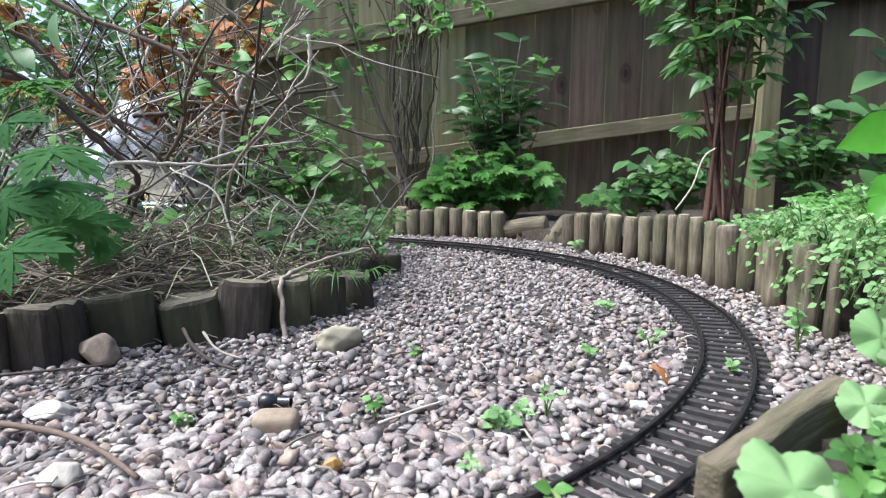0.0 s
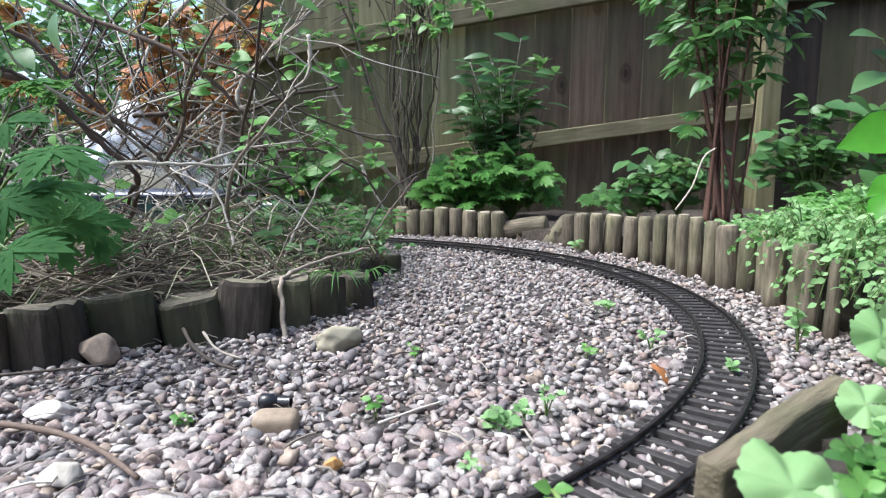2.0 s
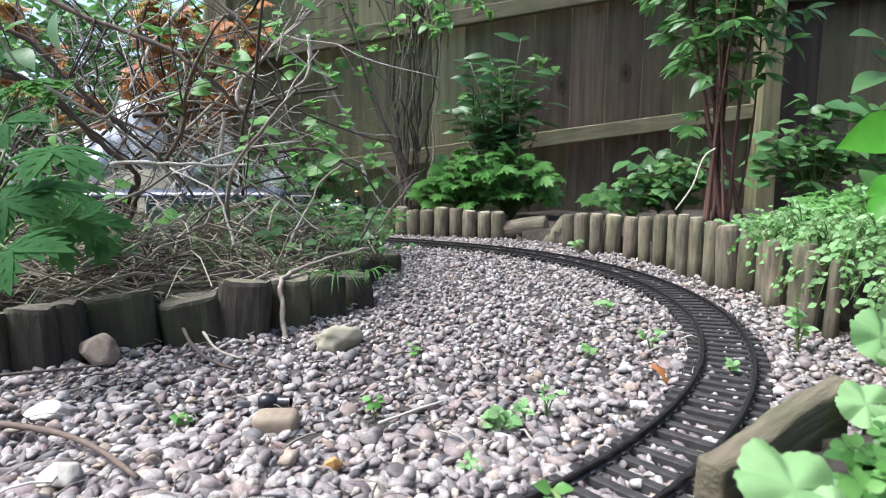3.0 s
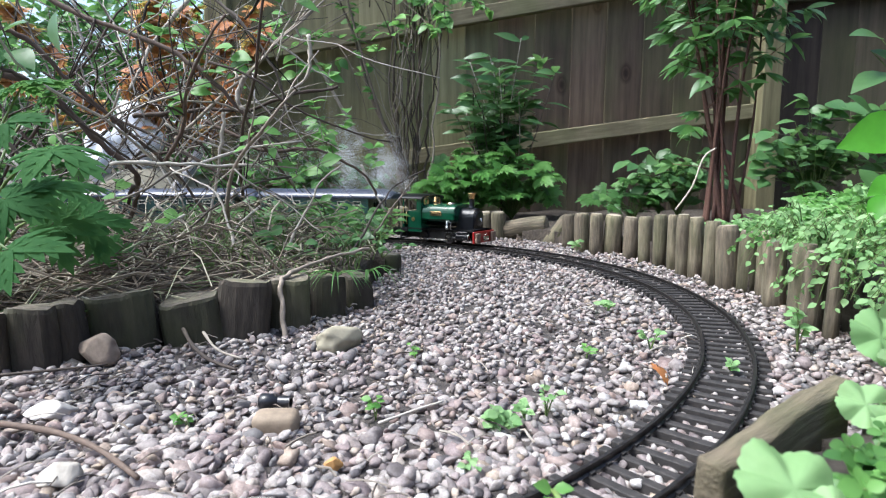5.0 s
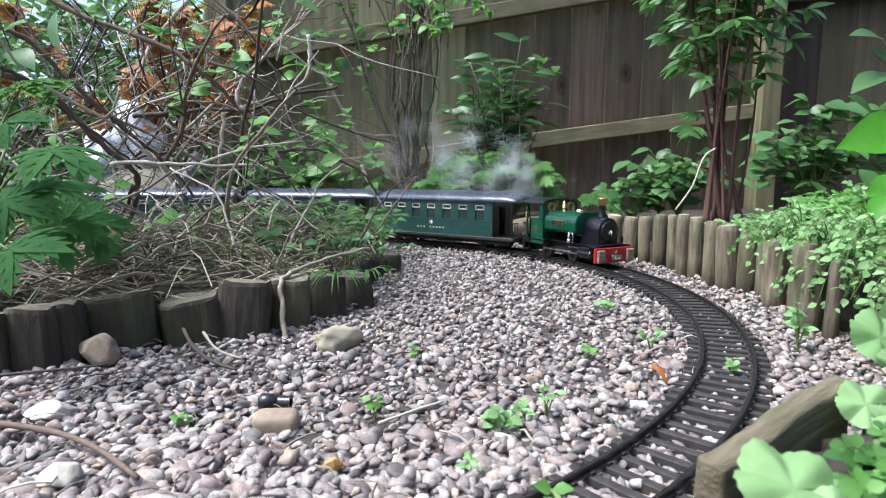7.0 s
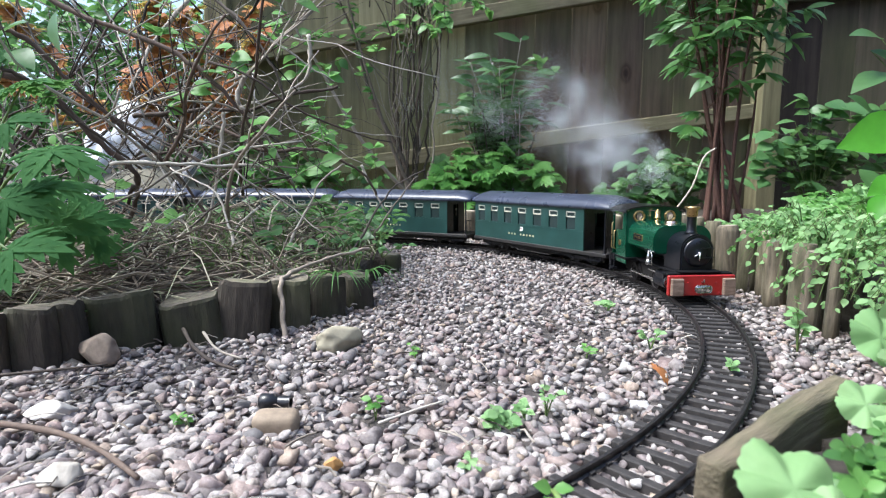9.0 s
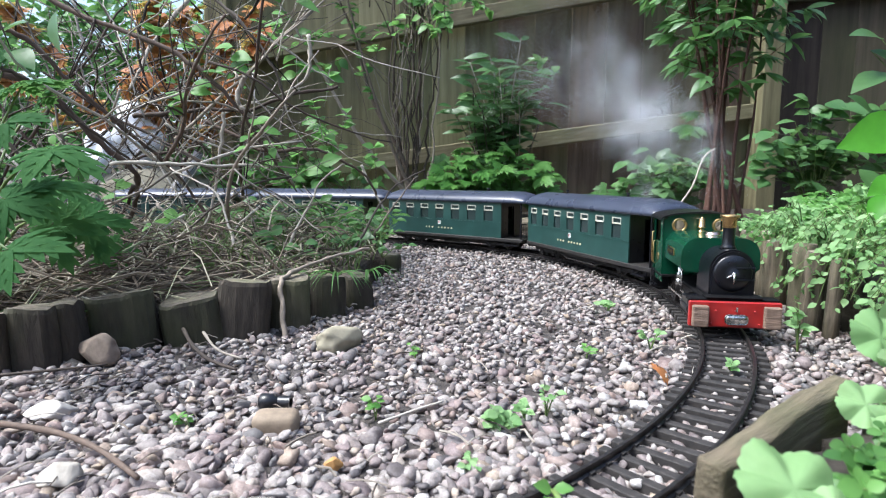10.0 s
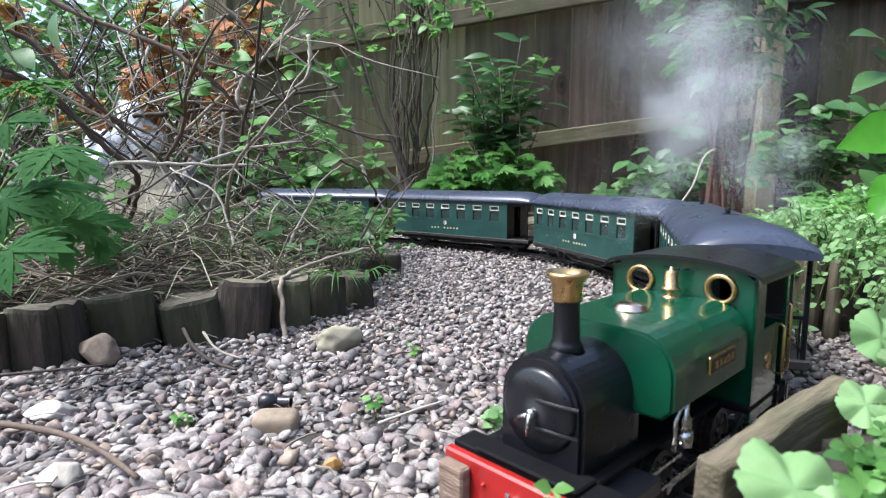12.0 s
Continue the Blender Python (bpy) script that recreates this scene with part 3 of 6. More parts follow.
def locomotive():
    t = thing("steam_locomotive", "small green saddle tank model steam locomotive with brass fittings", "locomotive")
    bm = bmesh.new()
    box(bm, -0.102, -0.030, -0.049, 0.049, 0.0365, 0.041, 0.001)
    box(bm, -0.030, 0.112, -0.031, 0.031, 0.0368, 0.0408, 0.001)
    box(bm, 0.112, 0.129, -0.049, 0.049, 0.0365, 0.041, 0.001)
    box(bm, 0.113, 0.131, -0.031, 0.031, 0.041, 0.0435, 0.001)
    for s in (-1, 1):
        box(bm, -0.102, -0.081, s * 0.049 - 0.001, s * 0.049 + 0.001, 0.030, 0.0385)
    part("footplate", bm, MATT_BLACK, t)
    bm = bmesh.new()
    for s in (-1, 1):
        box(bm, -0.101, 0.129, s * 0.019 - 0.0015, s * 0.019 + 0.0015, 0.012, 0.037)
    box(bm, -0.101, -0.03, -0.018, 0.018, 0.018, 0.037)
    box(bm, 0.0, 0.11, -0.018, 0.018, 0.022, 0.037)
    part("frame", bm, DARK, t)
    # front and rear beams
    for x, back in ((0.132, False), (-0.105, True)):
        bm = bmesh.new()
        box(bm, x - 0.003, x + 0.003, -0.050, 0.050, 0.0085, 0.0385, 0.0012)
        beam = part("rear_beam" if back else "buffer_beam", bm, BLACK if back else RED, t)
        if back:
            continue
        for s in (-1, 1):
            bm = bmesh.new()
            box(bm, x + 0.003, x + 0.0105, s * 0.0385 - 0.0088, s * 0.0385 + 0.0088, 0.0095, 0.0345, 0.0012)
            part("dumb_buffer", bm, BUFFER_WOOD, beam, "brown wooden buffer block")
            for dy in (0.022, 0.027):
                bm = bmesh.new()
                lathe(bm, [(0.0013, x + 0.003), (0.0011, x + 0.0042), (0.0004, x + 0.0048)], "X", 8, (0, s * dy - s * 0.001, 0.028 - (dy - 0.022) * 3))
                part("rivet", bm, RED, beam)
        bm = bmesh.new()
        box(bm, x + 0.006, x + 0.0105, -0.0125, 0.0125, 0.0135, 0.0250, 0.004, None, 3)
        lathe(bm, [(0.005, x + 0.002), (0.005, x + 0.008)], "X", 12, (0, 0, 0.0195))
        part("coupling_plate", bm, STEEL, beam, "worn silver coupling plate", True)
        bm = bmesh.new()
        tube(bm, [(x + 0.002, 0, 0.029), (x + 0.009, 0, 0.029), (x + 0.0095, 0, 0.034)], 0.0012, 8)
        part("coupling_pin", bm, STEEL, beam)
    # smokebox and boiler
    bm = extrude_outline(bmesh.new(), arch(0.0250, 0.041, 0.0715, 0.0250, 20), 0.064, 0.118)
    bmesh.ops.bevel(bm, geom=[e for e in bm.edges if abs(e.verts[0].co.x - e.verts[1].co.x) < 1e-6 and e.verts[0].co.x > 0.105], offset=0.0022, segments=2, affect="EDGES")
    box_ = part("smokebox", bm, BLACK, t, "satin black smokebox")
    bm = lathe(bmesh.new(), [(0.0214, 0.117), (0.0214, 0.1190), (0.0196, 0.1205), (0.011, 0.1218), (0.0, 0.1222)], "X", 36, (0, 0, 0.069))
    door = part("smokebox_door", bm, BLACK, t, "", True)
    bm = bmesh.new()
    tube(bm, [(0.1215, 0, 0.069), (0.126, 0, 0.069)], 0.0022, 10)
    tube(bm, [(0.1255, 0, 0.069), (0.1265, -0.001, 0.058)], [0.0012, 0.0009], 8)
    tube(bm, [(0.1245, 0, 0.069), (0.1255, -0.0085, 0.0645)], [0.0012, 0.0009], 8)
    part("door_handle", bm, STEEL, door, "bright steel handle", True)
    for z in (0.076, 0.062):
        bm = bmesh.new()
        tube(bm, [(0.1200, 0.024, z), (0.1222, 0.013, z), (0.1232, 0.002, z)], 0.0009, 6)
        part("hinge_strap", bm, BLACK, door)
    bm = lathe(bmesh.new(), [(0.021, -0.03), (0.021, 0.066)], "X", 24, (0, 0, 0.066))
    part("boiler", bm, BLACK, t, "", True)
    bm = lathe(bmesh.new(), [(0.0100, 0.0945), (0.0080, 0.0985), (0.0070, 0.101), (0.0067, 0.120), (0.0070, 0.1215)], "Z", 24, (0.096, 0, 0))
    chim = part("chimney", bm, BLACK, t, "black chimney", True)
    bm = lathe(bmesh.new(), [(0.0072, 0.1205), (0.0079, 0.122), (0.0081, 0.1305), (0.0102, 0.1328), (0.0111, 0.1345), (0.0104, 0.1358), (0.0086, 0.1358), (0.0070, 0.1330), (0.0, 0.1300)], "Z", 28, (0.096, 0, 0))
    part("chimney_cap", bm, BRASS, chim, "polished brass chimney cap", True)
    # saddle tank
    bm = extrude_outline(bmesh.new(), squircle(0.0462, 0.061, 0.1050, 0.0215), -0.034, 0.071)
    bmesh.ops.bevel(bm, geom=[e for e in bm.edges if abs(e.verts[0].co.x - e.verts[1].co.x) < 1e-6], offset=0.0016, segments=2, affect="EDGES")
    tank = part("saddle_tank", bm, GREEN_PAINT, t, "glossy green saddle tank")
    for s in (-1, 1):
        bm = bmesh.new()
        box(bm, -0.006, 0.030, s * 0.0466 - 0.0008, s * 0.0466 + 0.0008, 0.076, 0.0865, 0.0007)
        plate = part("nameplate", bm, BRASS, tank, "small brass nameplate")
        bm = bmesh.new()
        box(bm, -0.0045, 0.0285, s * 0.0474 - 0.0004, s * 0.0474 + 0.0004, 0.0772, 0.0853)
        part("plate_field", bm, BLACK, plate)
        for k in range(5):
            bm = bmesh.new()
            box(bm, -0.0015 + k * 0.0056, 0.002 + k * 0.0056, s * 0.0478 - 0.0004, s * 0.0478 + 0.0004, 0.0793, 0.0833)
            part("letter_bar", bm, BRASS, plate)
    bm = lathe(bmesh.new(), [(0.0100, 0.104), (0.0100, 0.1062), (0.0088, 0.1066), (0.0088, 0.1082), (0.0065, 0.1092), (0.0, 0.1095)], "Z", 28, (0.030, 0, 0))
    part("tank_filler", bm, COPPER, tank, "brass water filler", True)
    bm = lathe(bmesh.new(), [(0.0055, 0.104), (0.0055, 0.1055), (0.0026, 0.1060), (0.0026, 0.109), (0.0058, 0.1095), (0.0058, 0.111), (0.0045, 0.1116), (0.0042, 0.121), (0.0034, 0.1222), (0.0014, 0.1226), (0.0014, 0.1245), (0.0, 0.125)], "Z", 20, (-0.022, 0, 0))
    part("safety_valve", bm, BRASS, tank, "brass safety valve", True)
    # cab
    bm = bmesh.new()
    for s in (-1, 1):
        cy, cz = s * 0.027, 0.112
        ring_in, ring_out = [], []
        for k in range(20):
            a = 2 * math.pi * k / 20
            dy, dz = math.cos(a), math.sin(a)
            yl, yh = (0.0, 0.0485) if s > 0 else (-0.0485, 0.0)
            u = 9.0
            if dy > 1e-6:
                u = min(u, (yh - cy) / dy)
            if dy < -1e-6:
                u = min(u, (yl - cy) / dy)
            if dz > 1e-6:
                u = min(u, (0.1225 - cz) / dz)
            if dz < -1e-6:
                u = min(u, (0.0975 - cz) / dz)
            ring_in.append((cy + 0.0072 * dy, cz + 0.0072 * dz))
            ring_out.append((cy + u * dy, cz + u * dz))
        rings = [[bm.verts.new((x, y, z)) for y, z in ring] for x in (-0.037, -0.034) for ring in (ring_in, ring_out)]
        for p, q in ((0, 1), (1, 3), (3, 2), (2, 0)):
            for k in range(20):
                bm.faces.new((rings[p][k], rings[p][(k + 1) % 20], rings[q][(k + 1) % 20], rings[q][k]))
    bmesh.ops.remove_doubles(bm, verts=bm.verts, dist=1e-5)
    bmesh.ops.recalc_face_normals(bm, faces=bm.faces)
    low = bmesh.new()
    box(low, -0.037, -0.034, -0.0485, 0.0485, 0.041, 0.0975)
    part("cab_front_lower", low, GREEN_PAINT, t)
    top = extrude_outline(bmesh.new(), [(-0.0485, 0.1225), (0.0485, 0.1225)] + [(0.0485 * math.cos(math.pi * k / 8), 0.1225 + 0.006 * math.sin(math.pi * k / 8)) for k in range(1, 8)], -0.037, -0.034)
    part("cab_front_arch", top, GREEN_PAINT, t)
    front = part("cab_front", bm, GREEN_PAINT, t)
    for s in (-1, 1):
        bm = bmesh.new()
        prof = [(0.0070, -0.0345), (0.0070, -0.0318), (0.0082, -0.0308), (0.0100, -0.0312), (0.0104, -0.0345)]
        lathe_ring(bm, prof, (0, s * 0.027, 0.112))
        part("spectacle_ring", bm, BRASS, front, "brass spectacle ring", True)
    for s in (-1, 1):
        bm = bmesh.new()
        box(bm, -0.080, -0.034, s * 0.0475 - 0.001, s * 0.0475 + 0.001, 0.0295, 0.0865, 0.0006)
        box(bm, -0.050, -0.034, s * 0.0475 - 0.001, s * 0.0475 + 0.001, 0.0865, 0.121)
        box(bm, -0.098, -0.093, s * 0.0475 - 0.001, s * 0.0475 + 0.001, 0.041, 0.121)
        side = part("cab_side", bm, GREEN_PAINT, t)
        bm = bmesh.new()
        lathe(bm, [(0.0055, s * 0.0483), (0.0055, s * 0.0490), (0.0, s * 0.0493)], "Y", 16, (-0.062, 0, 0.064))
        part("builders_plate", bm, BRASS, side)
        for x, z0, z1 in ((-0.082, 0.05, 0.085), (-0.0935, 0.05, 0.098)):
            bm = bmesh.new()
            tube(bm, [(x, s * 0.0485, z0), (x, s * 0.0515, z0 + 0.002), (x, s * 0.0515, z1 - 0.002), (x, s * 0.0485, z1)], 0.0011, 8)
            part("handrail", bm, BRASS, side, "", True)
        bm = bmesh.new()
        box(bm, -0.100, -0.082, s * 0.044, s * 0.052, 0.014, 0.0165, 0.0005)
        box(bm, -0.100, -0.098, s * 0.048, s * 0.050, 0.014, 0.042)
        box(bm, -0.084, -0.082, s * 0.048, s * 0.050, 0.014, 0.042)
        part("cab_step", bm, BLACK, t)
    bm = bmesh.new()
    n = 14
    outline = [(0.053 * math.cos(math.pi * k / n), 0.1205 + 0.0105 * math.sin(math.pi * k / n)) for k in range(n + 1)]
    inner = [(0.0525 * math.cos(math.pi * k / n), 0.1185 + 0.0105 * math.sin(math.pi * k / n)) for k in range(n, -1, -1)]
    extrude_outline(bm, outline + inner, -0.104, -0.029)
    part("cab_roof", bm, BLACK, t, "low arched black cab roof")
    bm = bmesh.new()
    box(bm, -0.101, -0.098, -0.047, 0.047, 0.041, 0.084)
    part("cab_back", bm, GREEN_PAINT, t)
    bm = lathe(bmesh.new(), [(0.019, -0.05), (0.019, -0.037)], "X", 20, (0, 0, 0.075))
    part("backhead", bm, BLACK, t)
    for y, z in ((0.012, 0.088), (-0.014, 0.082), (0.0, 0.072)):
        bm = lathe(bmesh.new(), [(0.006, -0.056), (0.006, -0.050)], "X", 14, (0, y, z))
        part("gauge", bm, BLACK, t)
    # cylinders and rods
    for s in (-1, 1):
        bm = bmesh.new()
        lathe(bm, [(0.0085, 0.076), (0.0095, 0.077), (0.0095, 0.110), (0.0085, 0.111)], "X", 18, (0, s * 0.0375, 0.0235))
        box(bm, 0.078, 0.109, s * 0.0375 - 0.008, s * 0.0375 + 0.008, 0.026, 0.0365, 0.001)
        cyl = part("cylinder", bm, BLACK, t)
        bm = lathe(bmesh.new(), [(0.0082, 0.111), (0.0082, 0.1128), (0.004, 0.1132), (0.0, 0.1145)], "X", 18, (0, s * 0.0375, 0.0235))
        part("cylinder_cover", bm, STEEL, cyl, "bright cylinder cover")
        bm = bmesh.new()
        box(bm, 0.040, 0.076, s * 0.0375 - 0.0012, s * 0.0375 + 0.0012, 0.0315, 0.0335)
        box(bm, 0.040, 0.076, s * 0.0375 - 0.0012, s * 0.0375 + 0.0012, 0.0195, 0.0215)
        part("slide_bar", bm, STEEL, t)
        bm = bmesh.new()
        lathe(bm, [(0.0035, 0.048), (0.0035, 0.056), (0.002, 0.058), (0.002, 0.064)], "Z", 12, (0.046, s * 0.042, 0))
        lathe(bm, [(0.0045, 0.041), (0.0045, 0.049)], "Z", 12, (0.046, s * 0.042, 0))
        tube(bm, [(0.046, s * 0.042, 0.062), (0.052, s * 0.042, 0.064), (0.058, s * 0.042, 0.058), (0.058, s * 0.042, 0.0415)], 0.0014, 8)
        part("lubricator", bm, STEEL, t, "bright steel pipe fitting", True)
    return t


def lathe_ring(bm, prof, at, seg=28):
    """A hollow ring about the x axis."""
    rings = [[bm.verts.new(Vector(at) + Vector((h, r * math.cos(2 * math.pi * k / seg), r * math.sin(2 * math.pi * k / seg)))) for k in range(seg)] for r, h in prof]
    for a, b in zip(rings, rings[1:] + rings[:1]):
        for k in range(seg):
            bm.faces.new((a[k], a[(k + 1) % seg], b[(k + 1) % seg], b[k]))
    bmesh.ops.recalc_face_normals(bm, faces=bm.faces)


LOCO_R, COACH_R, LOCO_AXLES, BOGIE = 0.0155, 0.0125, (0.042, -0.042), 0.142


def side_rod(t, s):
    bm = bmesh.new()
    y = s * 0.0345
    box(bm, -0.045, 0.045, y - 0.0012, y + 0.0012, -0.002, 0.002, 0.0006)
    for x in LOCO_AXLES:
        lathe(bm, [(0.0034, y - 0.0018), (0.0034, y + 0.0018)], "Y", 12, (x, 0, 0))
    return part("coupling_rod", bm, STEEL, t, "bright steel coupling rod")


def coach():
    t = thing("railway_coach", "dark green model railway coach with grey roof and balcony end", "coach", "coaches of the train")
    x0, x1, xf, w = -0.212, 0.158, 0.216, 0.047
    zs, zt = 0.030, 0.117
    bm = bmesh.new()
    box(bm, -0.216, 0.218, -w - 0.001, w + 0.001, 0.022, 0.030, 0.001)
    for s in (-1, 1):
        box(bm, -0.20, 0.20, s * 0.03 - 0.002, s * 0.03 + 0.002, 0.012, 0.022)
        tube(bm, [(-0.09, s * 0.04, 0.022), (-0.05, s * 0.04, 0.010), (0.05, s * 0.04, 0.010), (0.09, s * 0.04, 0.022)], 0.0014, 6)
    box(bm, -0.03, 0.02, -0.03, 0.03, 0.006, 0.020, 0.002)
    for e in (-0.222, 0.222):
        box(bm, e - 0.012, e + 0.012, -0.008, 0.008, 0.012, 0.022, 0.002)
    part("underframe", bm, DARK, t)
    n, gap = 7, 0.051
    centres = [-0.185 + gap * k for k in range(n)]
    hw, wz0, wz1 = 0.0132, 0.071, 0.108
    for s in (-1, 1):
        y0, y1 = sorted((s * w, s * (w - 0.003)))
        bm = bmesh.new()
        box(bm, x0, x1, y0, y1, zs, wz0)
        box(bm, x0, x1, y0, y1, wz1, zt)
        edges = [x0] + [v for c in centres for v in (c - hw, c + hw)] + [x1]
        for k in range(0, len(edges), 2):
            box(bm, edges[k], edges[k + 1], y0, y1, wz0, wz1)
        box(bm, x0, x1, s * w - 0.0006, s * w + 0.0006, 0.0665, 0.0685)
        panel = part("side_panel", bm, COACH_PAINT, t)
        for c in centres:
            bm = bmesh.new()
            box(bm, c - hw + 0.0012, c + hw - 0.0012, s * (w - 0.0026) - 0.0003, s * (w - 0.0026) + 0.0003, wz0, wz1)
            win = part("window", bm, GLASS, panel)
            bm = bmesh.new()
            yy = s * (w - 0.0012)
            for a, b, c0, c1 in ((c - hw, c + hw, wz1 - 0.0022, wz1), (c - hw, c + hw, wz1 - 0.0122, wz1 - 0.0095), (c - hw, c - hw + 0.0018, wz1 - 0.0122, wz1), (c + hw - 0.0018, c + hw, wz1 - 0.0122, wz1)):
                box(bm, a, b, yy - 0.0009, yy + 0.0009, c0, c1)
            part("top_light_frame", bm, CREAM, panel)
        bm = bmesh.new()
        box(bm, -0.0365, -0.0275, s * (w + 0.0003) - 0.0003, s * (w + 0.0003) + 0.0003, 0.0555, 0.0645)
        emblem = part("emblem_plate", bm, WHITE, panel, "small white square plate")
        bm = bmesh.new()
        box(bm, -0.0345, -0.0315, s * (w + 0.0008) - 0.0002, s * (w + 0.0008) + 0.0002, 0.0570, 0.0628)
        part("emblem_mark", bm, RED, panel)
        for k in range(9):
            if k == 3:
                continue
            bm = bmesh.new()
            box(bm, -0.078 + k * 0.0105, -0.0742 + k * 0.0105, s * (w + 0.0003) - 0.0003, s * (w + 0.0003) + 0.0003, 0.0448, 0.0486)
            part("letter_bar", bm, GOLD, panel)
    bm = bmesh.new()
    box(bm, x0, x0 + 0.003, -w + 0.003, w - 0.003, zs, zt + 0.006)
    part("end_wall", bm, COACH_PAINT, t)
    bm = bmesh.new()
    for s in (-1, 1):
        box(bm, x1 - 0.003, x1, *sorted((s * 0.014, s * (w - 0.003))), zs, zt + 0.006)
    box(bm, x1 - 0.003, x1, -0.014, 0.014, 0.105, zt + 0.006)
    part("end_wall", bm, BLACK, t)
    for s in (-1, 1):
        bm = bmesh.new()
        tube(bm, [(xf - 0.004, s * (w - 0.003), 0.03), (xf - 0.004, s * (w - 0.003), zt + 0.004)], 0.0022, 8)
        part("balcony_post", bm, BLACK, t)
        bm = bmesh.new()
        box(bm, xf - 0.005, xf - 0.003, *sorted((s * 0.014, s * (w - 0.003))), 0.064, 0.067)
        for k in range(4):
            yy = s * (0.016 + 0.008 * k)
            box(bm, xf - 0.0046, xf - 0.0034, yy - 0.0006, yy + 0.0006, 0.03, 0.066)
        part("balcony_rail", bm, BLACK, t)
        bm = bmesh.new()
        box(bm, x1 + 0.012, x1 + 0.048, *sorted((s * (w - 0.006), s * (w + 0.004))), 0.013, 0.0155)
        box(bm, x1 + 0.012, x1 + 0.014, *sorted((s * (w - 0.002), s * w)), 0.013, 0.03)
        box(bm, x1 + 0.046, x1 + 0.048, *sorted((s * (w - 0.002), s * w)), 0.013, 0.03)
        part("step", bm, BLACK, t)
    bm = bmesh.new()
    for k in range(6):
        x = -0.17 + 0.052 * k
        for s in (-1, 1):
            box(bm, x, x + 0.018, *sorted((s * 0.012, s * 0.038)), 0.030, 0.052, 0.002)
            box(bm, x, x + 0.005, *sorted((s * 0.012, s * 0.038)), 0.052, 0.070, 0.002)
    part("seat_bank", bm, DARK, t)
    # roof: arched, with drooping ends
    bm = bmesh.new()
    rows = []
    n = 16
    for x, lift, nar in ((-0.2275, 0.45, 0.96), (-0.222, 0.72, 0.99), (-0.20, 1.0, 1.0), (0.19, 1.0, 1.0), (0.218, 0.72, 0.99), (0.2275, 0.40, 0.95)):
        out = [(0.0515 * nar * math.cos(math.pi * k / n), 0.118 + 0.0245 * lift * math.sin(math.pi * k / n)) for k in range(n + 1)]
        rows.append([bm.verts.new((x, y, z)) for y, z in out] + [bm.verts.new((x, y * 0.97, 0.1155)) for y, z in (out[-1], out[0])])
    for a, b in zip(rows, rows[1:]):
        m = len(a)
        for k in range(m):
            bm.faces.new((a[k], a[(k + 1) % m], b[(k + 1) % m], b[k])).smooth = k < n
    bm.faces.new(rows[0][::-1])
    bm.faces.new(rows[-1])
    bmesh.ops.recalc_face_normals(bm, faces=bm.faces)
    roof = part("roof", bm, ROOF, t, "grey blue arched roof")
    for x in (-0.12, 0.09):
        bm = lathe(bmesh.new(), [(0.0045, 0.1405), (0.0045, 0.1425), (0.0025, 0.143), (0.0025, 0.1465), (0.004, 0.147), (0.0035, 0.1495), (0.0, 0.150)], "Z", 12, (x, 0, 0))
        part("ventilator", bm, BLACK, roof)
    for e in (-BOGIE, BOGIE):
        bm = bmesh.new()
        for s in (-1, 1):
            box(bm, e - 0.036, e + 0.036, s * 0.032 - 0.002, s * 0.032 + 0.002, 0.010, 0.018, 0.001)
            for d in (-0.025, 0.025):
                box(bm, e + d - 0.005, e + d + 0.005, s * 0.034 - 0.002, s * 0.034 + 0.002, 0.006, 0.016, 0.001)
        box(bm, e - 0.008, e + 0.008, -0.032, 0.032, 0.012, 0.022)
        part("bogie", bm, DARK, t)
        for d in (-0.025, 0.025):
            wheelset(t, e + d, COACH_R, 0.0245, DARK)
    return t


LOCO = locomotive()
LOCO_WHEELS = [wheelset(LOCO, x, LOCO_R, 0.0285, RAIL, True) for x in LOCO_AXLES]
LOCO_RODS = [side_rod(LOCO, s) for s in (-1, 1)]
first_coach = coach()
COACHES = [first_coach] + [copy_thing(first_coach, Matrix.Identity(4)) for _ in range(3)]


# ---- leaves and stems ----
TWIG = island_mat("grey_brown_twigs", [(0.0, (0.022, 0.016, 0.013)), (0.40, (0.10, 0.076, 0.060)), (0.62, (0.23, 0.195, 0.16)), (0.80, (0.44, 0.40, 0.345)), (1.0, (0.58, 0.54, 0.48))])
GREY_STEM = island_mat("grey_climber_stems", [(0.0, (0.040, 0.029, 0.020)), (0.5, (0.13, 0.10, 0.072)), (1.0, (0.36, 0.31, 0.24))])
BARK = island_mat("brown_branch_bark", [(0.0, (0.05, 0.034, 0.025)), (1.0, (0.14, 0.098, 0.075))])
PALE_BARK = island_mat("bleached_dead_wood", [(0.0, (0.30, 0.25, 0.20)), (1.0, (0.58, 0.52, 0.44))])
RED_STEM = island_mat("reddish_brown_stems", [(0.0, (0.075, 0.035, 0.026)), (1.0, (0.17, 0.085, 0.06))])
GREEN_STEM = island_mat("green_stems", [(0.0, (0.07, 0.12, 0.03)), (1.0, (0.16, 0.24, 0.06))], 0.6)
STRAW = island_mat("dead_straw", [(0.0, (0.05, 0.038, 0.028)), (0.40, (0.16, 0.125, 0.09)), (0.62, (0.34, 0.29, 0.22)), (0.80, (0.56, 0.51, 0.40)), (0.90, (0.09, 0.17, 0.045)), (1.0, (0.46, 0.42, 0.32))])
STONE = island_mat("fieldstone", [(0.0, (0.30, 0.27, 0.19)), (1.0, (0.46, 0.43, 0.33))], 0.8, 70)
LEAF = leaf_mat("fresh_green_leaf", (0.050, 0.138, 0.036), (0.125, 0.270, 0.075), 0.4)
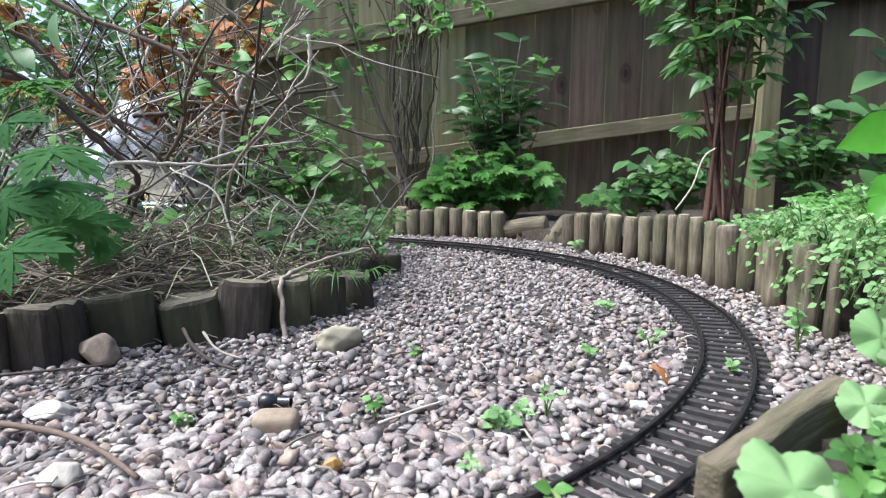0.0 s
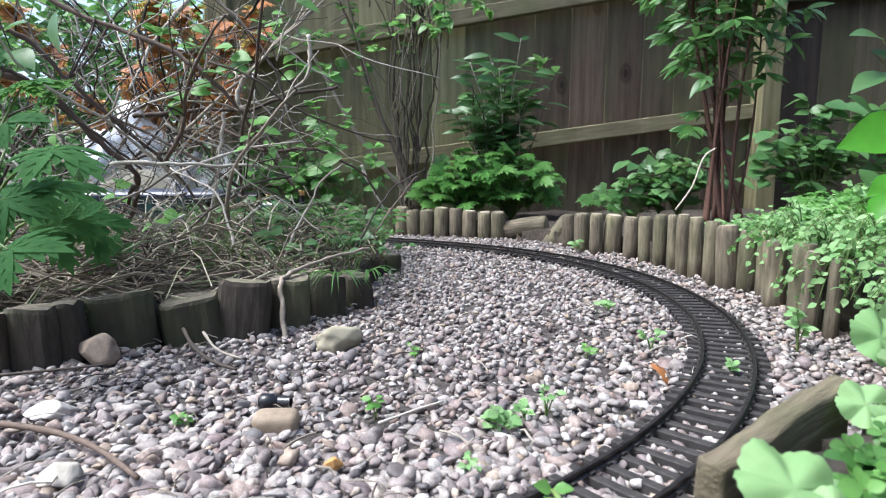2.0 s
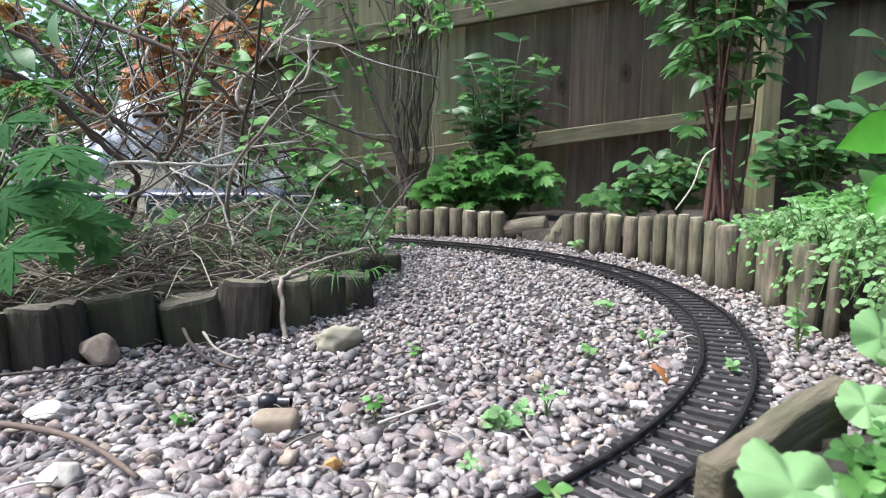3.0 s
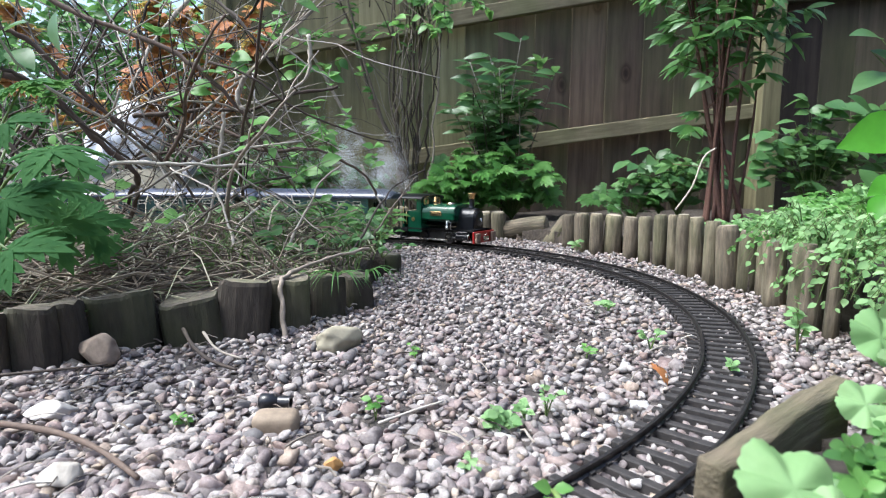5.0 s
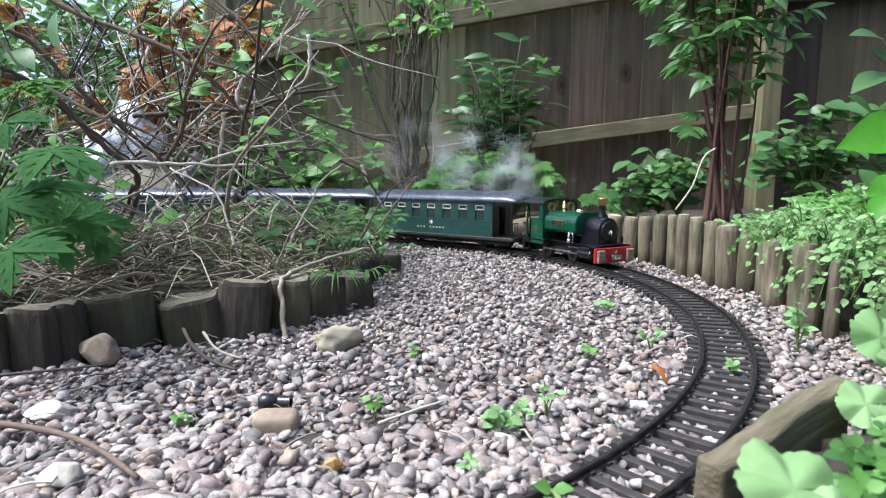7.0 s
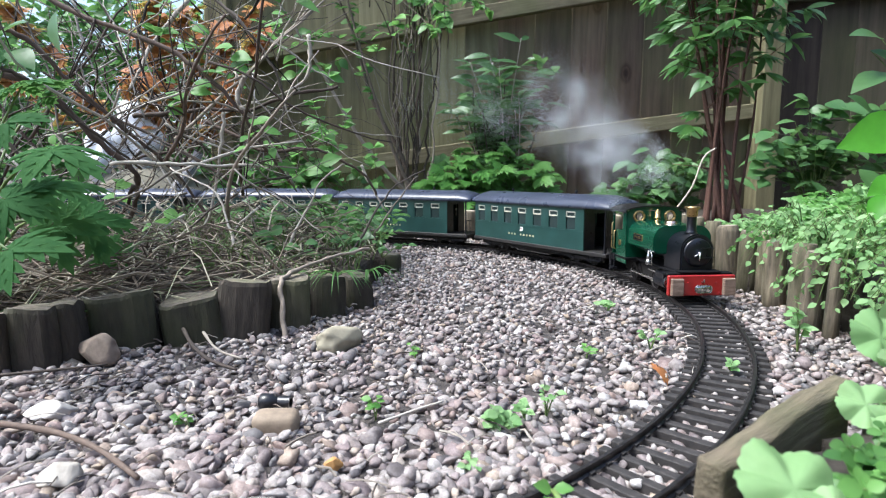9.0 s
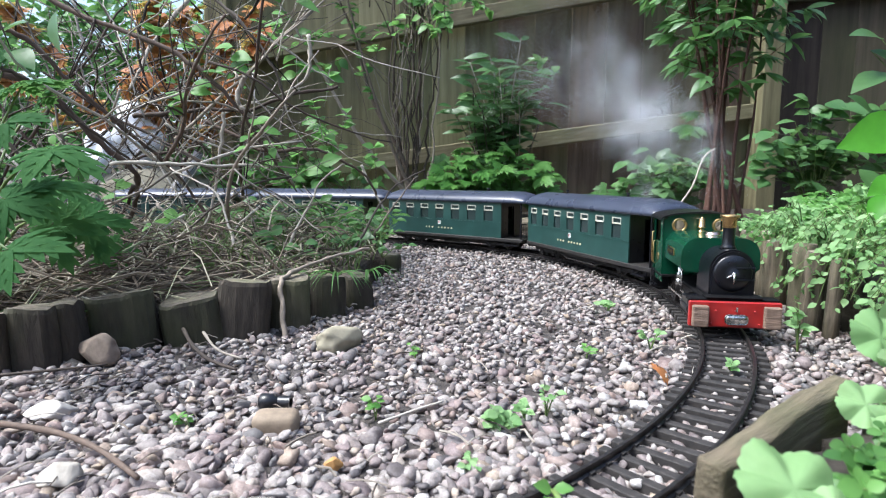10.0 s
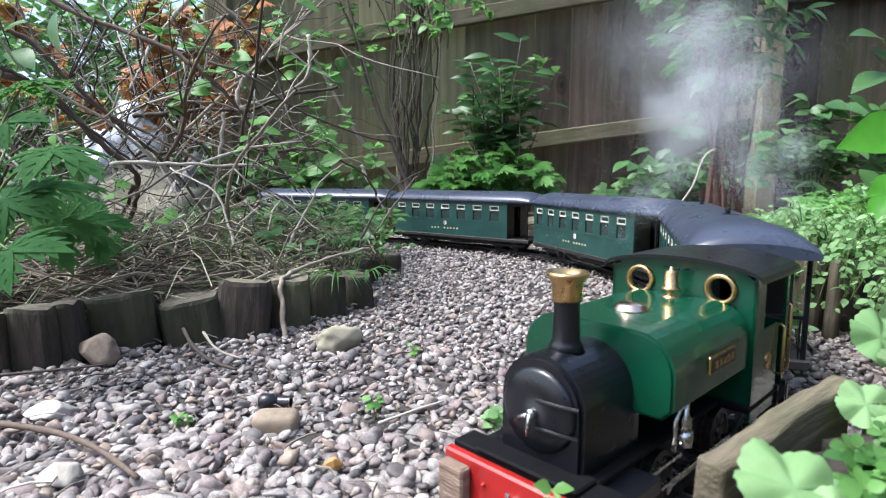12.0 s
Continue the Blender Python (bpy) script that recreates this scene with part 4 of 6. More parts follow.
BRIGHT = leaf_mat("bright_young_leaf", (0.090, 0.240, 0.050), (0.200, 0.41, 0.110), 0.42, 0.4)
DEEP = leaf_mat("deep_green_leaf", (0.032, 0.085, 0.026), (0.085, 0.18, 0.058), 0.38, 0.25)
BLUISH = leaf_mat("mid_green_leaf", (0.052, 0.135, 0.046), (0.140, 0.27, 0.105), 0.36, 0.3)
PALE_LEAF = leaf_mat("pale_fresh_leaf", (0.18, 0.36, 0.13), (0.37, 0.55, 0.27), 0.5, 0.4)
CUT_LEAF = leaf_mat("cut_green_leaf", (0.024, 0.082, 0.026), (0.062, 0.165, 0.050), 0.8, 0.3)
CUT_LEAF.node_tree.nodes["Principled BSDF"].inputs["Specular IOR Level"].default_value = 0.1
ORANGE = leaf_mat("orange_brown_leaf", (0.46, 0.13, 0.05), (0.78, 0.34, 0.15), 0.5, 0.45)
SKY_PATCH_WHITE = plain("white_sky_patch", (0.78, 0.79, 0.82), 0.45, 0.0, 0.08, 12)
GREY_CLOTH = plain("grey_plastic_pipe", (0.34, 0.33, 0.33), 0.6, 0.0, 0.2, 25)


def blade(widths, fold=0.18, droop=0.25, teeth=0.0):
    """A leaf of length 1 along x: half-widths from base to tip, folded on its midrib and drooping."""
    n = len(widths) - 1
    v, f = [], []
    for i, w in enumerate(widths):
        u = i / n
        z = -droop * u * u
        ww = w * (1 + (teeth if i % 2 else -teeth))
        v += [(u, 0, z), (u - 0.04 * (i % 2) * (teeth > 0), ww, z + fold * ww), (u - 0.04 * (i % 2) * (teeth > 0), -ww, z + fold * ww)]
    for i in range(n):
        a, b = 3 * i, 3 * i + 3
        f += [(a, b, b + 1, a + 1), (a, a + 2, b + 2, b)]
    return v, f


def lobed(lobes, widths, spread, shrink=0.25, teeth=0.3, droop=0.3):
    """A hand-shaped leaf: several toothed leaflets from one point."""
    v, f = [], []
    for k in range(lobes):
        u = k / (lobes - 1) * 2 - 1
        bv, bf = blade(widths, 0.15, droop, teeth)
        size, a = 1 - shrink * abs(u) ** 1.3, u * radians(spread)
        off = len(v)
        v += [(size * (x * math.cos(a) - y * math.sin(a)), size * (x * math.sin(a) + y * math.cos(a)), size * z - 0.003 * abs(k - lobes // 2)) for x, y, z in bv]
        f += [tuple(off + q for q in g) for g in bf]
    return v, f


LANCE = blade([0.02, 0.10, 0.145, 0.15, 0.125, 0.07, 0.005])
OVAL = blade([0.03, 0.24, 0.33, 0.34, 0.27, 0.15, 0.01], 0.2, 0.3)
SMALL = blade([0.05, 0.3, 0.36, 0.22, 0.02], 0.2, 0.2)
def add_lobe(v, f, root, ang, length, width, droop, rows=4):
    """A pointed lobe that grows from the vertex root of a leaf; gives back the vertices along its rib."""
    ca, sa = math.cos(radians(ang)), math.sin(radians(ang))
    ox, oy = v[root][0], v[root][1]
    ribs, last = [], None
    for i in range(rows):
        u = (i + 0.9) / (rows + 0.9)
        w = width * length * (math.sin(math.pi * min(1, 0.16 + 0.84 * u)) ** 0.8)
        k = len(v)
        for e in (0, 1, -1):
            x, y = ox + ca * length * u - sa * w * e, oy + sa * length * u + ca * w * e
            v.append((x, y, -droop * (x * x + y * y) + (0.25 * w if e else 0)))
        f += [(root, k, k + 1), (root, k + 2, k)] if last is None else [(last, k, k + 1, last + 1), (last, last + 2, k + 2, k)]
        last = k
        ribs.append(k)
    x, y = ox + ca * length, oy + sa * length
    v.append((x, y, -droop * (x * x + y * y)))
    f += [(last, len(v) - 1, last + 1), (last, last + 2, len(v) - 1)]
    return ribs


def cut_leaf(mains, width, sides, droop=0.3, rows=4):
    """A leaf cut deeply into lobes: mains are (angle, length); sides are (rib, angle, length) lobes of each."""
    v, f = [(0, 0, 0)], []
    for ang, ln in mains:
        ribs = add_lobe(v, f, 0, ang, ln, width, droop, rows)
        for k, da, q in sides:
            for e in (-1, 1):
                add_lobe(v, f, ribs[k], ang + e * da, ln * q, width * 1.15, droop, 3)
    return v, f


HAND = cut_leaf([(0, 1.0), (64, 0.92), (-64, 0.92), (128, 0.66), (-128, 0.66)], 0.175, [(0, 50, 0.42), (1, 40, 0.46), (2, 34, 0.34)], 0.4)
FERNY = cut_leaf([(0, 1.0), (62, 0.8), (-62, 0.8)], 0.20, [(0, 48, 0.50), (1, 42, 0.42)], 0.32, 3)
CLOVER = lobed(3, [0.05, 0.30, 0.42, 0.36, 0.10], 115, 0.05, 0.0, 0.2)


def aim(p, d, size, roll=0.0, side=1.0):
    """The matrix of a leaf at p that points along d, its face turned up as far as that goes."""
    x = Vector(d).normalized()
    face = Vector((0.05, -0.55, 0.83))
    z = face - x * x.dot(face)
    z = z.normalized() if z.length > 0.05 else x.orthogonal().normalized()
    y = z.cross(x)
    m = Matrix((x, y, z)).transposed().to_4x4() @ pose(0, 0, 0, roll, 0, 0)
    return Matrix.Translation(p) @ m @ Matrix.Diagonal((size, size * side, size, 1))


def wander(rng, p, d, length, n=7, bend=0.35, sag=0.0):
    """A crooked line that starts at p in the direction d."""
    pts, d = [Vector(p)], Vector(d).normalized()
    for _ in range(n):
        d = (d + Vector((rng.uniform(-1, 1), rng.uniform(-1, 1), rng.uniform(-1, 1))) * bend * 0.5 + Vector((0, 0, -sag))).normalized()
        pts.append(pts[-1] + d * length / n)
    return pts


def sprig(rng, pts, count, size, lift=0.3, lo=0.25):
    """Leaves along a stem: pairs that stand off it, with a tuft at its tip."""
    out = []
    for _ in range(count):
        u = lo + (1 - lo) * rng.random() ** 0.8
        i = min(int(u * (len(pts) - 1)), len(pts) - 2)
        p = pts[i].lerp(pts[i + 1], rng.random())
        a = rng.uniform(0, 6.283)
        d = (pts[i + 1] - pts[i]).normalized() * 0.5 + Vector((math.cos(a), math.sin(a), rng.uniform(-0.5, lift)))
        out.append(aim(p, d, size * rng.uniform(0.65, 1.15), rng.uniform(-40, 40)))
    return out


def plant(name, label, category, base, stems, leaf, leaf_m, stem_m, radius=0.0022, leaf_label="", group=""):
    """A plant: each stem is a part, its foliage another. stems: lists of points; leaf_m: pairs of form and material with matrices."""
    t = thing(name, label, category, group)
    t.location = base
    inv = Matrix.Translation(-Vector(base))
    for pts, r in stems:
        bm = bmesh.new()
        n = len(pts)
        tube(bm, [inv @ Vector(p) for p in pts], [r * (1 - 0.65 * i / (n - 1)) for i in range(n)], 6)
        part("stem", bm, stem_m, t, "", True)
    for form, mat, ms in leaf:
        if ms:
            scatter_mesh("leaves", form[0], form[1], [inv @ m for m in ms], mat, t, leaf_label)
    return t


# ---- the tangle of bare branches over the bed ----
def bramble():
    rng = random.Random(21)
    base = Vector((-0.559, 1.050, 0.106))
    t = thing("tangled_shrub", "tangled shrub of bare brown and bleached branches with young leaves", "shrub")
    t.location = base
    inv = Matrix.Translation(-base)
    main = [
        (BARK, 0.0085, [(-0.739, 0.920, 0.373), (-0.658, 0.950, 0.344), (-0.617, 0.980, 0.297), (-0.581, 1.000, 0.245), (-0.546, 1.020, 0.209), (-0.552, 1.040, 0.163), (-0.580, 1.050, 0.106)]),
        (BARK, 0.0058, [(-0.696, 1.000, 0.515), (-0.615, 1.000, 0.468), (-0.505, 1.000, 0.428), (-0.413, 1.000, 0.378), (-0.357, 1.020, 0.315), (-0.317, 1.040, 0.246), (-0.279, 1.080, 0.177)]),
        (TWIG, 0.0042, [(-0.436, 1.100, 0.536), (-0.367, 1.100, 0.472), (-0.320, 1.100, 0.406), (-0.302, 1.120, 0.337), (-0.316, 1.120, 0.268)]),
        (PALE_BARK, 0.0062, [(-0.526, 1.250, 0.560), (-0.602, 1.250, 0.481), (-0.620, 1.220, 0.418), (-0.639, 1.200, 0.370)]),
        (BARK, 0.0060, [(-0.592, 1.120, 0.311), (-0.522, 1.120, 0.316), (-0.440, 1.120, 0.322), (-0.370, 1.120, 0.321), (-0.294, 1.120, 0.347), (-0.197, 1.120, 0.363)]),
        (PALE_BARK, 0.0050, [(-0.252, 1.120, 0.459), (-0.249, 1.120, 0.420), (-0.260, 1.120, 0.379), (-0.299, 1.120, 0.353)]),
        (PALE_BARK, 0.0055, [(-0.332, 1.000, 0.365), (-0.349, 1.000, 0.332), (-0.338, 1.000, 0.308), (-0.317, 1.020, 0.278), (-0.271, 1.050, 0.178)]),
        (TWIG, 0.0042, [(-0.527, 0.920, 0.218), (-0.456, 0.930, 0.217), (-0.383, 0.950, 0.215), (-0.309, 0.980, 0.213)]),
        (PALE_BARK, 0.0040, [(-0.366, 0.980, 0.301), (-0.372, 0.980, 0.255), (-0.386, 0.980, 0.179), (-0.400, 0.980, 0.127), (-0.422, 0.970, 0.084)]),
        (BARK, 0.0050, [(-0.450, 1.100, 0.299), (-0.387, 1.100, 0.272), (-0.335, 1.100, 0.243), (-0.250, 1.150, 0.248), (-0.168, 1.200, 0.203), (-0.139, 1.220, 0.156)]),
        (PALE_BARK, 0.0045, [(-0.184, 1.300, 0.220), (-0.164, 1.300, 0.178), (-0.130, 1.300, 0.116)]),
        (BARK, 0.0052, [(-0.666, 0.900, 0.419), (-0.631, 0.920, 0.398), (-0.577, 0.950, 0.326), (-0.508, 1.000, 0.247), (-0.462, 1.040, 0.178), (-0.410, 1.050, 0.085)]),
        (TWIG, 0.0042, [(-0.612, 0.820, 0.348), (-0.582, 0.840, 0.327), (-0.562, 0.880, 0.292), (-0.521, 0.920, 0.241), (-0.495, 0.950, 0.208)]),
        (TWIG, 0.0036, [(-0.736, 1.200, 0.546), (-0.722, 1.200, 0.448), (-0.673, 1.200, 0.348), (-0.600, 1.180, 0.256), (-0.514, 1.150, 0.131)]),
        (TWIG, 0.0030, [(-0.546, 0.720, 0.251), (-0.523, 0.740, 0.203), (-0.503, 0.760, 0.162), (-0.495, 0.780, 0.142), (-0.511, 0.780, 0.095), (-0.524, 0.740, 0.037)]),
        (TWIG, 0.0036, [(-0.560, 1.150, 0.531), (-0.588, 1.150, 0.437), (-0.538, 1.150, 0.276), (-0.476, 1.120, 0.177)]),
        (BARK, 0.0046, [(-0.548, 1.020, 0.179), (-0.575, 1.040, 0.138), (-0.622, 1.040, 0.092)]),
        (PALE_BARK, 0.0038, [(-0.475, 0.950, 0.151), (-0.422, 0.940, 0.116), (-0.402, 0.940, 0.104)]),
        (TWIG, 0.0030, [(-0.255, 0.900, 0.065), (-0.238, 0.950, 0.114), (-0.209, 1.000, 0.188), (-0.173, 1.020, 0.218)]),
        (TWIG, 0.0030, [(-0.311, 0.880, 0.059), (-0.337, 0.900, 0.119), (-0.364, 0.920, 0.172), (-0.448, 0.950, 0.208)]),
        (PALE_BARK, 0.0048, [(-0.193, 0.682, 0.000), (-0.202, 0.702, 0.037), (-0.206, 0.725, 0.066), (-0.186, 0.780, 0.073), (-0.154, 0.840, 0.080), (-0.114, 0.900, 0.083)]),
        (TWIG, 0.0026, [(-0.165, 0.950, 0.048), (-0.132, 1.000, 0.109), (-0.097, 1.050, 0.167), (-0.034, 1.100, 0.208)]),
        (TWIG, 0.0024, [(-0.135, 1.100, 0.079), (-0.092, 1.120, 0.143), (-0.049, 1.150, 0.197)]),
    ]
    for mat, r, pts in main:
        pts = spline([Vector(p) for p in pts], 5)
        n = len(pts)
        bm = bmesh.new()
        tube(bm, [inv @ (p + Vector((rng.uniform(-1, 1), rng.uniform(-1, 1), rng.uniform(-1, 1))) * 0.0022) for p in pts], [r * (1 + 0.12 * rng.uniform(-1, 1)) * (1 - 0.45 * i / n) * (1.25 if i % 9 == 4 else 1) * 0.78 for i in range(n)], 8)
        part("branch", bm, mat, t, "", True)
    # long crossing branches
    for k in range(17):
        y = rng.uniform(0.9, 1.4)
        x = y * rng.uniform(-0.78, -0.34)
        pts = wander(rng, (x, y, left_z(x, y) + rng.uniform(0.0, 0.22)), (rng.uniform(-0.9, 0.9), rng.uniform(-0.3, 0.3), rng.uniform(0.25, 1.0)), rng.uniform(0.25, 0.5), 9, 0.42)
        pts = [p for p in pts if p.x < -0.2 * p.y]
        if len(pts) > 4:
            r = rng.uniform(0.0018, 0.0036)
            bm = bmesh.new()
            tube(bm, [inv @ p for p in pts], [r * (1 - 0.55 * i / len(pts)) * (1.2 if i % 4 == 2 else 1) for i in range(len(pts))], 7)
            for _ in range(2):
                i = rng.randint(2, len(pts) - 2)
                q = (pts[i + 1] - pts[i]).normalized() + Vector((rng.uniform(-1, 1), rng.uniform(-0.6, 0.6), rng.uniform(-0.3, 0.8)))
                fork = [p for p in wander(rng, pts[i], q, rng.uniform(0.08, 0.2), 5, 0.4) if p.x < -0.2 * p.y]
                if len(fork) > 2:
                    tube(bm, [inv @ p for p in fork], [r * 0.55 * (1 - 0.12 * j) for j in range(len(fork))], 5)
            part("branch", bm, (BARK, TWIG, PALE_BARK, BARK, TWIG)[k % 5], t, "", True)
    bm = bmesh.new()
    lv, lo, single = [], [], 0
    for k in range(190):
        y = rng.uniform(0.88, 1.45)
        px = rng.gauss(0.0, 1.0)
        x = y * (-0.46 + 0.135 * px)
        if x > -0.24 * y or x < -0.85 * y:
            continue
        ztop = 0.2 + 0.26 * y
        z = left_z(x, y) + 0.02 + (ztop - 0.08) * rng.random() ** 0.9
        d = Vector((rng.uniform(-1, 1), rng.uniform(-0.6, 0.6), rng.uniform(-0.8, 1.0)))
        pts = wander(rng, (x, y, z), d, rng.uniform(0.12, 0.42), 8, 0.55)
        pts = [p for p in pts if p.z > 0.04 and p.y < 1.66]
        if len(pts) < 3:
            continue
        r = rng.choice((0.0007, 0.0009, 0.0012, 0.0015, 0.0022))
        own = bmesh.new() if single < 240 else bm
        tube(own, [inv @ p for p in pts], [r * (1 - 0.5 * i / len(pts)) for i in range(len(pts))], 5)
        for _ in range(2):
            i = rng.randint(1, len(pts) - 2)
            q = (pts[i + 1] - pts[i]).normalized() + Vector((rng.uniform(-1, 1), rng.uniform(-1, 1), rng.uniform(-0.6, 0.9))) * 0.9
            fork = [p for p in wander(rng, pts[i], q, rng.uniform(0.05, 0.15), 4, 0.4) if p.z > 0.03]
            if len(fork) > 2:
                tube(own, [inv @ p for p in fork], [r * 0.65 * (1 - 0.12 * j) for j in range(len(fork))], 4)
        if single < 240:
            part("twig", own, TWIG, t, "", True)
            single += 1
        if rng.random() < 0.13:
            (lv if rng.random() < 0.6 else lo).extend(sprig(rng, pts, rng.randint(1, 4), 0.030, 0.5, 0.5))
    for at, count in [((-0.472, 0.95, 0.342), 4), ((-0.347, 0.9, 0.262), 3), ((-0.393, 1.0, 0.405), 4), ((-0.333, 1.15, 0.425), 5), ((-0.31, 1.2, 0.511), 6), ((-0.292, 1.35, 0.313), 7), ((-0.263, 1.4, 0.284), 7), ((-0.195, 1.5, 0.255), 6), ((-0.342, 1.1, 0.47), 4), ((-0.473, 1.1, 0.455), 3), ((-0.302, 1.2, 0.424), 5), ((-0.305, 1.3, 0.346), 6), ((-0.237, 1.5, 0.354), 5), ((-0.553, 1.1, 0.5), 5), ((-0.391, 1.1, 0.208), 3), ((-0.119, 1.5, 0.576), 6), ((-0.205, 1.5, 0.549), 6), ((-0.278, 1.3, 0.419), 4), ((-0.592, 1.0, 0.178), 3), ((-0.342, 1.2, 0.255), 4)]:
        tip = Vector(at)
        pts = wander(rng, tip + Vector((rng.uniform(-0.04, 0.04), 0.02, -0.07)), (rng.uniform(-0.3, 0.3), -0.1, 1), 0.085, 5, 0.3)
        spray = bmesh.new()
        tube(spray, [inv @ p for p in pts], [0.0013, 0.0012, 0.001, 0.0009, 0.0008, 0.0006], 5)
        part("twig", spray, TWIG, t, "", True)
        for _ in range(count + 2):
            a = rng.uniform(0, 6.283)
            lv.append(aim(pts[rng.randint(2, 5)], (math.cos(a), math.sin(a) - 0.3, rng.uniform(-0.3, 0.7)), rng.uniform(0.024, 0.042), rng.uniform(-30, 30)))
    tagged(part("fine_brushwood", bm, TWIG, t, "", True), kind="stuff")
    scatter_mesh("leaves", *OVAL, [inv @ m for m in lv], BRIGHT, t, "fresh green young leaves")
    scatter_mesh("leaves", *SMALL, [inv @ m for m in lo], BRIGHT, t)


bramble()


def litter():
    rng = random.Random(5)
    bm = bmesh.new()
    for _ in range(4600):
        y = 0.6 + 1.0 * rng.random() ** 1.2
        x = rng.uniform(-0.85 * y - 0.05, -0.10)
        a = rng.uniform(0, 6.283)
        ln = rng.uniform(0.03, 0.16)
        if not inside(x, y, LEFT_BED) or not inside(x + 1.3 * math.cos(a) * ln, y + 1.3 * math.sin(a) * ln, LEFT_BED) or edge_dist(x, y, LEFT_EDGE) < 0.004:
            continue
        z = left_z(x, y) + rng.uniform(0.0, 0.022)
        rise = rng.gauss(0.15, 0.5)
        pts = [Vector((x + math.cos(a) * ln * u, y + math.sin(a) * ln * u, z + rise * ln * u * (1.3 - u) + 0.004 * rng.random())) for u in (0, 0.35, 0.7, 1)]
        tube(bm, pts, [rng.choice((0.0005, 0.0007, 0.001, 0.0016))] * 4, 4)
    ob = part("dead_stalks", bm, STRAW, None, "litter of dead straw and fallen twigs on the bed")
    tagged(ob, category="plant litter", kind="stuff")
    # scattered weeds and grass in the bed
    bm = bmesh.new()
    for _ in range(420):
        y = rng.uniform(0.8, 1.5)
        x = y * rng.uniform(-0.5, -0.12)
        if not inside(x, y, LEFT_BED):
            continue
        a, ln = rng.uniform(0, 6.283), rng.uniform(0.03, 0.085)
        z = left_z(x, y)
        tube(bm, [Vector((x, y, z)), Vector((x + 0.2 * ln * math.cos(a), y + 0.2 * ln * math.sin(a), z + 0.55 * ln)), Vector((x + 0.6 * ln * math.cos(a), y + 0.6 * ln * math.sin(a), z + 0.8 * ln))], [0.0012, 0.001, 0.0003], 4)
    tagged(part("grass", bm, GREEN_STEM, None, "thin green grass growing in the bed"), category="grass", kind="stuff")


litter()


def grass_tuft(base, count, length, seed):
    rng = random.Random(seed)
    t = thing("grass_tuft", "tuft of arching green grass blades over the old logs", "grass", "grass tufts at the logs")
    t.location = base
    for _ in range(count):
        a, ln = rng.uniform(-2.9, 0.2), length * rng.uniform(0.6, 1.1)
        d = Vector((math.cos(a), math.sin(a), 0))
        bm = bmesh.new()
        rows = []
        for i in range(7):
            u = i / 6
            p = d * ln * 0.75 * u + Vector((0, 0, ln * (0.75 * u - 0.95 * u * u)))
            w = Vector((-d.y, d.x, 0)) * 0.0017 * (1 - u ** 2)
            rows.append([bm.verts.new(p + w), bm.verts.new(p - Vector((0, 0, 0.0006))), bm.verts.new(p - w)])
        for q, r in zip(rows, rows[1:]):
            bm.faces.new((q[0], q[1], r[1], r[0]))
            bm.faces.new((q[1], q[2], r[2], r[1]))
        part("blade", bm, LEAF, t, "", True)


grass_tuft((-0.150, 0.80, 0.055), 16, 0.085, 1)
grass_tuft((-0.115, 0.87, 0.048), 12, 0.075, 2)
grass_tuft((-0.215, 0.80, 0.055), 9, 0.07, 3)


def weed(rng, base, n, reach, height, size, form, mat, name="weed", label="small bright green weed with rounded leaves", category="weed", group="", stem=GREEN_STEM, r=0.0011):
    stems, ms = [], []
    for k in range(n):
        a = rng.uniform(0, 6.283)
        tip = Vector(base) + Vector((math.cos(a) * reach * rng.random(), math.sin(a) * reach * rng.random(), height * rng.uniform(0.5, 1.1)))
        mid = Vector(base).lerp(tip, 0.5) + Vector((0, 0, height * 0.15))
        pts = spline([Vector(base), mid, tip], 4)
        stems.append((pts, r))
        ms += sprig(rng, pts, 3, size, 0.4, 0.4)
        ms.append(aim(tip, (math.cos(a), math.sin(a), 0.15), size * rng.uniform(0.8, 1.2), rng.uniform(-25, 25)))
    return plant(name, label, category, base, stems, [(form, mat, ms)], None, stem, group=group)


RW = random.Random(77)
for bx, by, n, h, s in [(-0.42, 1.36, 7, 0.05, 0.03), (-0.30, 1.38, 7, 0.06, 0.03), (-0.20, 1.28, 6, 0.06, 0.028), (-0.36, 1.15, 5, 0.05, 0.028), (-0.22, 1.10, 5, 0.06, 0.026), (-0.27, 0.92, 4, 0.05, 0.024), (-0.48, 1.22, 5, 0.06, 0.028), (-0.16, 1.02, 4, 0.05, 0.024), (-0.19, 0.93, 4, 0.05, 0.02), (-0.21, 1.2, 6, 0.07, 0.024), (-0.33, 1.5, 9, 0.09, 0.035), (-0.22, 1.46, 9, 0.09, 0.032), (-0.15, 1.36, 7, 0.07, 0.026), (-0.45, 1.48, 8, 0.09, 0.034), (-0.12, 1.12, 6, 0.05, 0.018), (-0.26, 1.3, 9, 0.08, 0.03), (-0.14, 1.22, 7, 0.06, 0.022)]:
    weed(RW, (bx, by, left_z(bx, by)), n, 0.07, h, s, OVAL, LEAF if n % 2 else BLUISH, group="weeds in the bed", label="green leafy weed growing among dead stalks")


